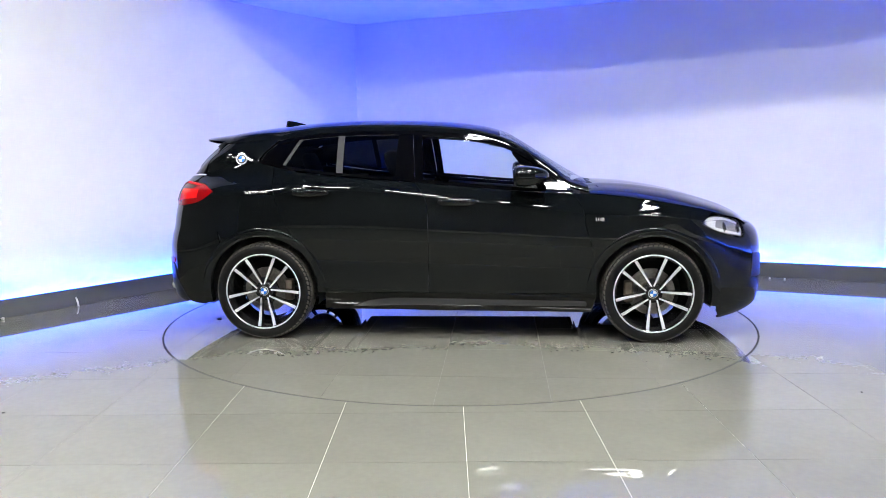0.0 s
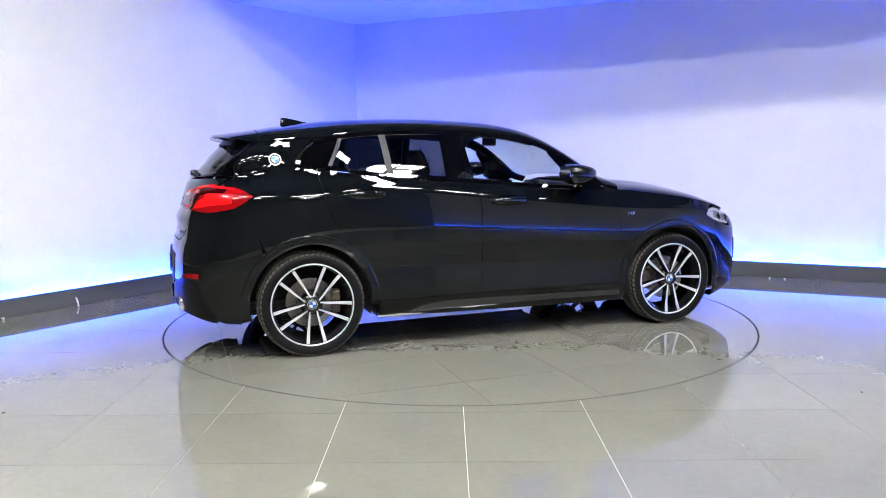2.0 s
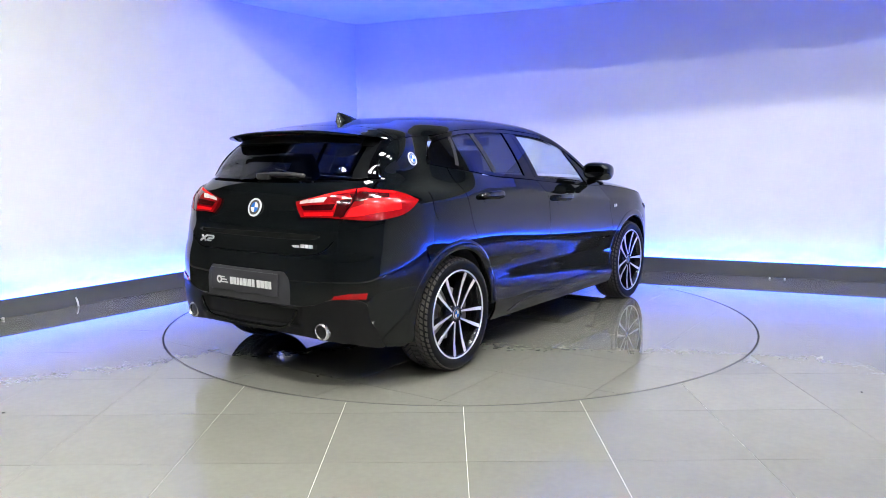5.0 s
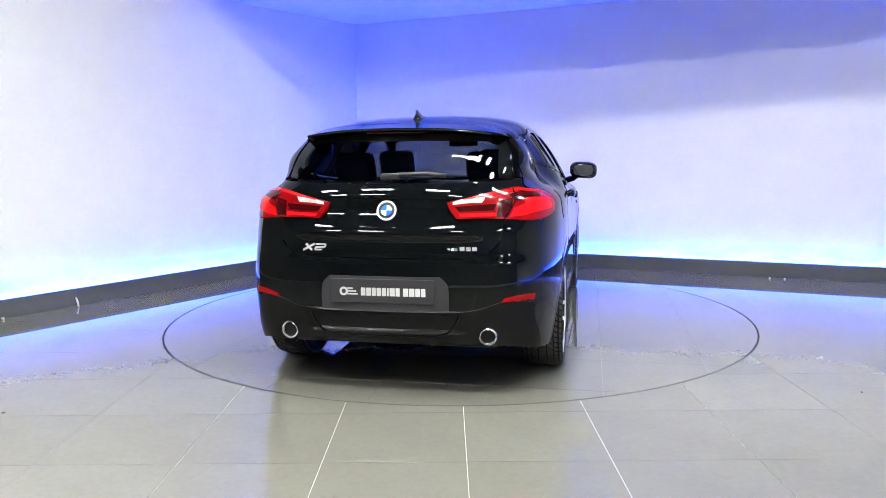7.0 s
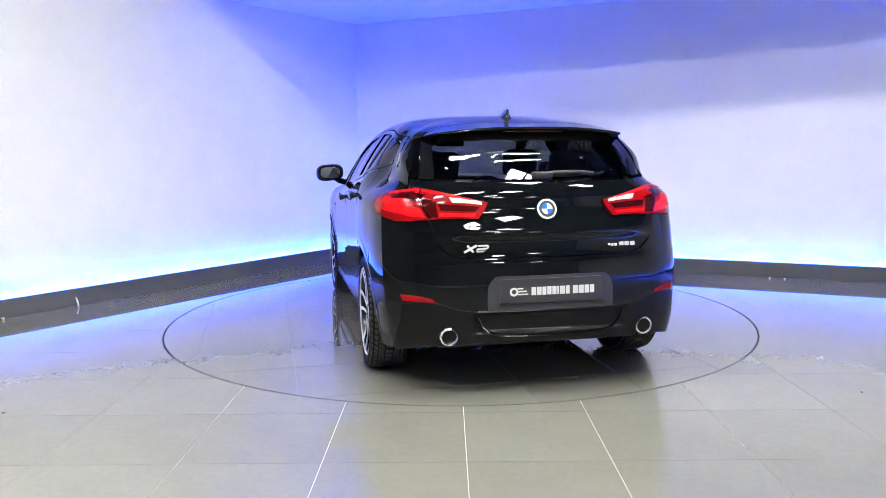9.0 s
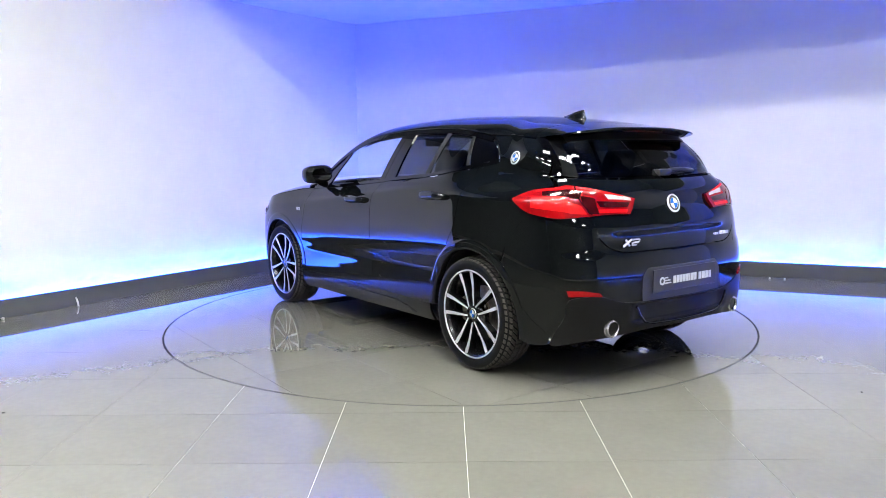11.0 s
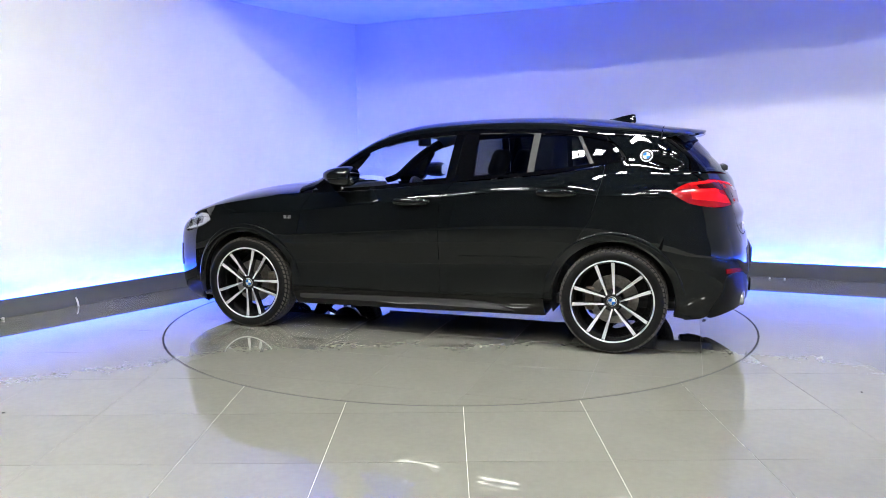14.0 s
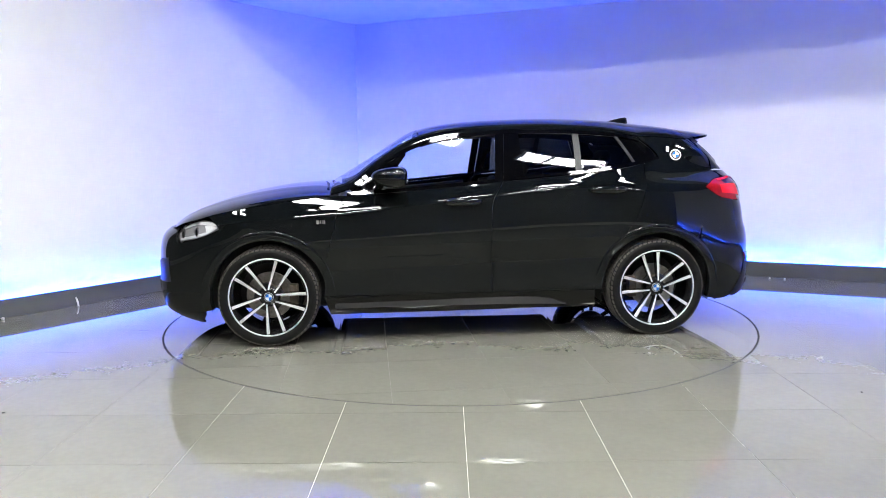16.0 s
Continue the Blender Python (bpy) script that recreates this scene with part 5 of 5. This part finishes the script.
def front_end(car):
    bm = bmesh.new()
    ends = [(AXLE + ARCH_R * math.cos(radians(a)), HUB_Z + ARCH_R * math.sin(radians(a))) for a in (-14, 10, 30, 50)]
    for side in (1, -1):
        bot = [F(0.0, 0.185), F(0.35, 0.180), F(0.60, 0.165), X(1.90, 0.130), X(1.785, 0.150)]
        top = [F(0.0, 0.765), F(0.30, 0.772), F(0.49, 0.785), X(1.944, 0.780), X(1.945, 0.745), X(1.935, 0.707), X(1.83, 0.722), X(1.71, 0.762), X(1.628, 0.800), X(1.618, 0.74), X(*ends[3])]
        g = coons(bot, top, [bot[0], F(0.0, 0.45), top[0]], [bot[-1], X(*ends[0]), X(*ends[1]), X(*ends[2]), X(*ends[3])], 56, 24)
        grid_into(bm, [[place(g[i, j], side) for j in range(25)] for i in range(57)])
    bmesh.ops.remove_doubles(bm, verts=bm.verts, dist=0.001)
    bmesh.ops.recalc_face_normals(bm, faces=bm.faces)
    flange(bm, 0.014)
    b = part("front_bumper", bm, PAINT, car, smooth=True)
    b.data.set_sharp_from_angle(angle=radians(38))
    mid = lambda a, c: [a, ((a[0] + c[0]) / 2, (a[1] + c[1]) / 2), c]
    for side in (1, -1):
        lo = [F(0.05, 0.60), F(0.20, 0.595), F(0.36, 0.615)]
        hi = [F(0.05, 0.750), F(0.20, 0.752), F(0.36, 0.735)]
        sheet("grille", [(lo, hi, mid(lo[0], hi[0]), mid(lo[-1], hi[-1]), 14, 8)], SATIN_BLACK, b, side, 0.006, "black kidney grille", depth=0.012)
        lo = [F(0.60, 0.43), F(0.66, 0.43), X(2.00, 0.435)]
        hi = [F(0.56, 0.56), F(0.63, 0.585), X(2.01, 0.600)]
        sheet("air_intake", [(lo, hi, mid(lo[0], hi[0]), mid(lo[-1], hi[-1]), 10, 8)], SATIN_BLACK, b, side, 0.004, "black side air intake", depth=0.012)
    lo = [F(0.0, 0.27), F(0.25, 0.27), F(0.45, 0.30)]
    hi = [F(0.0, 0.42), F(0.25, 0.42), F(0.52, 0.42)]
    for side in (1, -1):
        sheet("lower_grille", [(lo, hi, mid(lo[0], hi[0]), mid(lo[-1], hi[-1]), 14, 8)], SATIN_BLACK, b, side, 0.005, "black lower grille", depth=0.012)


# ---------------------------------------------------------------- wheels
def wheel(car, x, side, turn):
    """Axle along y; the face looks to +y and is turned round for the right side."""
    flip = pose(0, 0, 0, 0, 0, 0 if side > 0 else 180)
    m = Matrix.Translation((x, side * 0.785, HUB_Z)) @ flip
    rot = pose(0, 0, 0, 0, turn, 0)
    barrel = lathe([(0.248, 0.100), (0.262, 0.104), (0.266, 0.098), (0.256, 0.090), (0.244, 0.06), (0.235, 0.0), (0.225, -0.09), (0.235, -0.10), (0.222, -0.105), (0.212, -0.09), (0.224, 0.0), (0.236, 0.07)], 72)
    w = part("wheel", barrel, ALLOY_DARK, car, "two-tone alloy wheel with five double spokes", smooth=True)
    w.data.set_sharp_from_angle(angle=radians(35))
    w.matrix_basis = m
    part("rim_edge", lathe([(0.2565, 0.101), (0.257, 0.108), (0.262, 0.110), (0.2665, 0.105), (0.266, 0.099)], 72), ALLOY, w, "bright machined rim edge", smooth=True)
    part("tyre", lathe([(0.258, 0.085), (0.264, 0.104), (0.272, 0.109), (0.284, 0.113), (0.300, 0.115), (0.316, 0.112), (0.322, 0.106), (0.330, 0.098), (0.3335, 0.09), (0.3335, -0.09), (0.330, -0.098), (0.322, -0.106), (0.30, -0.115), (0.268, -0.108), (0.258, -0.085)], 80), TYRE, w, "black tyre with a raised rib", smooth=True)
    bm = bmesh.new()
    # tread blocks: five ribs of slanted blocks
    nb = 60
    for row, (y0, y1, sl) in enumerate(((-0.109, -0.068, 0.5), (-0.060, -0.028, 0.9), (-0.020, 0.020, 0.0), (0.028, 0.060, -0.9), (0.068, 0.109, -0.5))):
        for k in range(nb):
            a0, a1 = 2 * math.pi * (k + 0.08) / nb, 2 * math.pi * (k + 0.76) / nb
            ra = 0.341 if row in (1, 2, 3) else 0.3395
            rb = ra - (0.013 if row in (0, 4) else 0.0)
            vs = []
            for y, r in ((y0, rb if row == 0 else ra), (y1, rb if row == 4 else ra)):
                sk = sl * (y - (y0 + y1) / 2) / 0.35
                for a in (a0 + sk, a1 + sk):
                    vs.append((bm.verts.new((r * math.cos(a), y, r * math.sin(a))), bm.verts.new(((r - 0.010) * math.cos(a), y, (r - 0.010) * math.sin(a)))))
            (p, p2), (q, q2), (s, s2), (t, t2) = vs
            bm.faces.new((p, q, t, s))
            for u, v, u2, v2 in ((p, q, p2, q2), (q, t, q2, t2), (t, s, t2, s2), (s, p, s2, p2)):
                bm.faces.new((u, v, v2, u2))
    part("tread", bm, TREAD, w, "dusty tread blocks")
    # spokes: a dark body and a machined face each
    def spoke(base, tip, extra, y_in, y_out, mat, name):
        rows = []
        for k in range(9):
            u = k / 8
            a0, a1 = radians(90 + base), radians(90 + tip)
            p0, p1 = Vector((0.050 * math.cos(a0), 0, 0.050 * math.sin(a0))), Vector((0.2515 * math.cos(a1), 0, 0.2515 * math.sin(a1)))
            c = p0.lerp(p1, u)
            wgt = 0.0042 + 0.0060 * u + extra
            d = (p1 - p0).normalized()
            d = Vector((-d.z, 0, d.x))
            yf = y_out - 0.020 * math.sin(math.pi * u) ** 2 * 0.3 - (1 - u) * 0.014
            rows.append([c - d * wgt * 1.15 + Vector((0, y_in, 0)), c - d * wgt + Vector((0, yf, 0)), c + d * wgt + Vector((0, yf, 0)), c + d * wgt * 1.15 + Vector((0, y_in, 0))])
        bm = bmesh.new()
        grid_into(bm, rows)
        bm.transform(rot)
        return part(name, bm, mat, w)
    for k in range(5):
        for sg in (-1, 1):
            c = 72 * k
            spoke(c + sg * 9, c + sg * 23.5, 0.0020, 0.045, 0.098, ALLOY_DARK, "spoke")
            spoke(c + sg * 9, c + sg * 23.5, 0.0, 0.092, 0.1035, ALLOY, "spoke_face")
        # dark web in the root of each pair
        bm = bmesh.new()
        pts = [Vector((r * math.cos(radians(90 + c + a)), y, r * math.sin(radians(90 + c + a)))) for r, a, y in ((0.05, -14, 0.080), (0.05, 14, 0.080), (0.10, 13, 0.074), (0.10, -13, 0.074))]
        v = [bm.verts.new(p) for p in pts] + [bm.verts.new(p - Vector((0, 0.03, 0))) for p in pts]
        for q in ((0, 1, 2, 3), (4, 5, 6, 7), (0, 1, 5, 4), (1, 2, 6, 5), (2, 3, 7, 6), (3, 0, 4, 7)):
            bm.faces.new([v[i] for i in q])
        bm.transform(rot)
        part("spoke_web", bm, ALLOY_DARK, w)
        bm = lathe([(0.001, 0.075), (0.008, 0.075), (0.009, 0.060), (0.001, 0.060)], 10)
        bm.transform(Matrix.Translation((0.052 * math.cos(radians(54 + c)), 0.012, 0.052 * math.sin(radians(54 + c)))))
        bm.transform(rot)
        part("wheel_bolt", bm, ALLOY_DARK, w)
    part("hub", lathe([(0.001, 0.086), (0.040, 0.086), (0.062, 0.078), (0.072, 0.05), (0.072, 0.02), (0.001, 0.02)], 32), ALLOY_DARK, w, smooth=True)
    part("hub_cap", lathe([(0.001, 0.092), (0.028, 0.091), (0.032, 0.088), (0.032, 0.080), (0.001, 0.080)], 32), BADGE_WHITE, w, "round centre cap of blue and white")
    bm = bmesh.new()
    for q in (0, 180):
        pts = [(0, 0)] + [(0.022 * math.cos(radians(q + a)), 0.022 * math.sin(radians(q + a))) for a in range(0, 91, 15)]
        one = prism(pts, 0.092, 0.0935)
        one.transform(Matrix(((1, 0, 0, 0), (0, 0, 1, 0), (0, 1, 0, 0), (0, 0, 0, 1))))
        tmp = bpy.data.meshes.new("tmp")
        one.to_mesh(tmp)
        one.free()
        bm.from_mesh(tmp)
        bpy.data.meshes.remove(tmp)
    part("cap_field", bm, BADGE_BLUE, w)
    part("cap_band", lathe([(0.023, 0.0925), (0.029, 0.0925), (0.030, 0.090), (0.023, 0.090)], 32), SATIN_BLACK, w)
    part("brake_disc", lathe([(0.07, 0.010), (0.158, 0.010), (0.158, -0.012), (0.07, -0.012)], 48), BRAKE, w, "bare steel brake disc")
    part("disc_hat", lathe([(0.001, 0.022), (0.075, 0.022), (0.078, 0.005), (0.001, 0.005)], 32), CALIPER, w)
    fx = 1 if (x < 0) == (side > 0) else -1
    part("caliper", box((fx * 0.155 - 0.035, -0.03, -0.075), (fx * 0.155 + 0.025, 0.032, 0.075), None, 0.012), CALIPER, w, "dull metal brake caliper")


# ---------------------------------------------------------------- cabin
def seat_into(name, car, x, y, w, back_lean=0.42, cushion=True, head=True, mat=SEAT_CLOTH):
    bm = bmesh.new()
    if cushion:
        box_into(bm, (x - 0.05, y - w / 2, 0.40), (x + 0.47, y + w / 2, 0.56), None, 0.05)
    lean = pose(x, y, 0.50, 0, math.degrees(-back_lean), 0)
    box_into(bm, (-0.07, -w / 2 * 0.94, 0.0), (0.06, w / 2 * 0.94, 0.62), lean, 0.045)
    s = part(name, bm, mat, car, "dark cloth seat", smooth=True)
    if head:
        bm = bmesh.new()
        box_into(bm, (-0.055, -0.13, 0.66), (0.045, 0.13, 0.86), lean, 0.045)
        h = part("headrest", bm, mat, s, smooth=True)
        bm = bmesh.new()
        for dy in (-0.06, 0.06):
            tube(bm, [lean @ Vector((-0.005, dy, 0.60)), lean @ Vector((-0.005, dy, 0.68))], 0.007, 6)
        part("headrest_post", bm, SATIN_CHROME, s)


def cabin(car):
    part("cabin_floor", box((-1.75, -0.70, 0.27), (0.98, 0.70, 0.33), None, 0.02), INTERIOR, car)
    for y in (0.37, -0.37):
        seat_into("front_seat", car, -0.20, y, 0.50, 0.36)
    for y in (0.42, -0.42):
        seat_into("rear_seat", car, -1.00, y, 0.56, 0.40)
    part("parcel_shelf", box((-1.80, -0.62, 1.02), (-1.28, 0.62, 1.05), None, 0.01), INTERIOR, car)
    part("boot_wall", box((-1.95, -0.6, 0.33), (-1.93, 0.6, 1.0), None, 0.005), INTERIOR, car)
    bm = bmesh.new()
    box_into(bm, (0.56, -0.72, 0.66), (0.98, 0.72, 0.985), None, 0.06)
    box_into(bm, (0.50, 0.16, 0.80), (0.72, 0.58, 1.02), None, 0.05)
    box_into(bm, (0.52, -0.12, 0.86), (0.56, 0.12, 1.03), pose(0, 0, 0), 0.008)
    part("dashboard", bm, INTERIOR, car, smooth=False)
    bm = bmesh.new()
    box_into(bm, (-0.25, -0.11, 0.33), (0.60, 0.11, 0.62), None, 0.04)
    part("centre_console", bm, INTERIOR, car)
    bm = bmesh.new()
    q = pose(0.40, -0.37, 0.90, 0, -68, 0)
    tube(bm, [q @ Vector((0.185 * math.cos(a), 0.185 * math.sin(a), 0)) for a in [2 * math.pi * k / 28 for k in range(28)]], 0.016, 8, True)
    for a in (0, 180, 270):
        tube(bm, [q @ Vector((0.03 * math.cos(radians(a)), 0.03 * math.sin(radians(a)), -0.02)), q @ Vector((0.18 * math.cos(radians(a)), 0.18 * math.sin(radians(a)), 0))], 0.014, 6)
    box_into(bm, (-0.06, -0.07, -0.05), (0.06, 0.07, 0.0), q, 0.02)
    part("steering_wheel", bm, INTERIOR, car, smooth=True)
    bm = bmesh.new()
    box_into(bm, (0.22, -0.12, 1.335), (0.25, 0.12, 1.40), None, 0.012)
    tube(bm, [(0.24, 0, 1.39), (0.30, 0, 1.43)], 0.012, 6)
    part("interior_mirror", bm, INTERIOR, car)
    for side in (1, -1):
        # inner door cards close the flanks behind the panels
        for x0, x1 in ((-0.86, -0.20), (-0.16, 0.93)):
            b = XS([(x0, 0.34), ((x0 + x1) / 2, 0.34), (x1, 0.34)])
            t = [X(x, dlo_low(x) - 0.006) for x in (x0, (x0 + x1) / 2, x1 - 0.10)]
            mid = lambda a, c: [a, ((a[0] + c[0]) / 2, (a[1] + c[1]) / 2), c]
            sheet("door_card", [(b, t, mid(b[0], t[0]), mid(b[-1], t[-1]), 12, 10)], INTERIOR, car, side, -0.055, depth=0.02)
        b = XS([(-1.60, 0.80), (-1.3, 0.80), (-0.88, 0.80)])
        t = [X(-1.60, 1.06), X(-1.3, 1.195), X(-0.88, dlo_low(-0.88) - 0.006)]
        sheet("door_card", [(b, t, [b[0], X(-1.6, 0.93), t[0]], [b[-1], X(-0.88, 0.97), t[-1]], 12, 10)], INTERIOR, car, side, -0.055, depth=0.02)
        b = XS([(-1.36, 1.235), (-1.5, 1.19), (-1.62, 1.15)])
        t = XS([(-1.262, 1.37), (-1.45, 1.36), (-1.58, 1.345)])
        sheet("pillar_lining", [(b, t, [b[0], X(-1.32, 1.30), t[0]], [b[-1], X(-1.60, 1.25), t[-1]], 8, 8)], HEADLINER, car, side, -0.05, depth=0.02)
    # floor pan, axles and exhaust under the car
    bm = bmesh.new()
    box_into(bm, (-0.90, -0.80, 0.195), (0.90, 0.80, 0.265), None, 0.03)
    box_into(bm, (-1.98, -0.58, 0.24), (2.0, 0.58, 0.30), None, 0.03)
    box_into(bm, (0.95, -0.42, 0.17), (1.80, 0.42, 0.26), None, 0.03)
    box_into(bm, (-1.55, -0.66, 0.20), (-1.15, 0.66, 0.30), None, 0.03)
    part("floor_pan", bm, UNDER, car)
    bm = bmesh.new()
    for y in (0.54, -0.54):
        tube(bm, [(-2.02, y, 0.343), (-1.75, y, 0.33)], 0.035, 12)
    box_into(bm, (-1.95, -0.58, 0.27), (-1.68, 0.58, 0.40), None, 0.06)
    part("exhaust_box", bm, UNDER, car)


def build_car():
    car = new("car")
    tagged(car, "glossy black compact crossover car parked on the turntable", "car")
    for side in (1, -1):
        body_side(car, side)
    top_side(car)
    rear_end(car)
    tailgate(car)
    front_end(car)
    for x, side, turn in ((AXLE, -1, 5), (-AXLE, -1, 4), (AXLE, 1, 10), (-AXLE, 1, -24)):
        wheel(car, x, side, turn)
    cabin(car)
    return car


CAR = build_car()


# ---------------------------------------------------------------- what moves
def turn_at(t):
    return -3.63 + 11.872 * t - 0.0056 * (t - 8.0) ** 2


def motions():
    times = [k * 1.0 for k in range(17)]
    spin = [pose(0, 0, 0, 0, 0, turn_at(t)) for t in times]
    walk(TABLE, list(zip(times, spin)))
    walk(CAR, [(t, m @ pose(0.033, -0.0016, 0)) for t, m in zip(times, spin)])


motions()
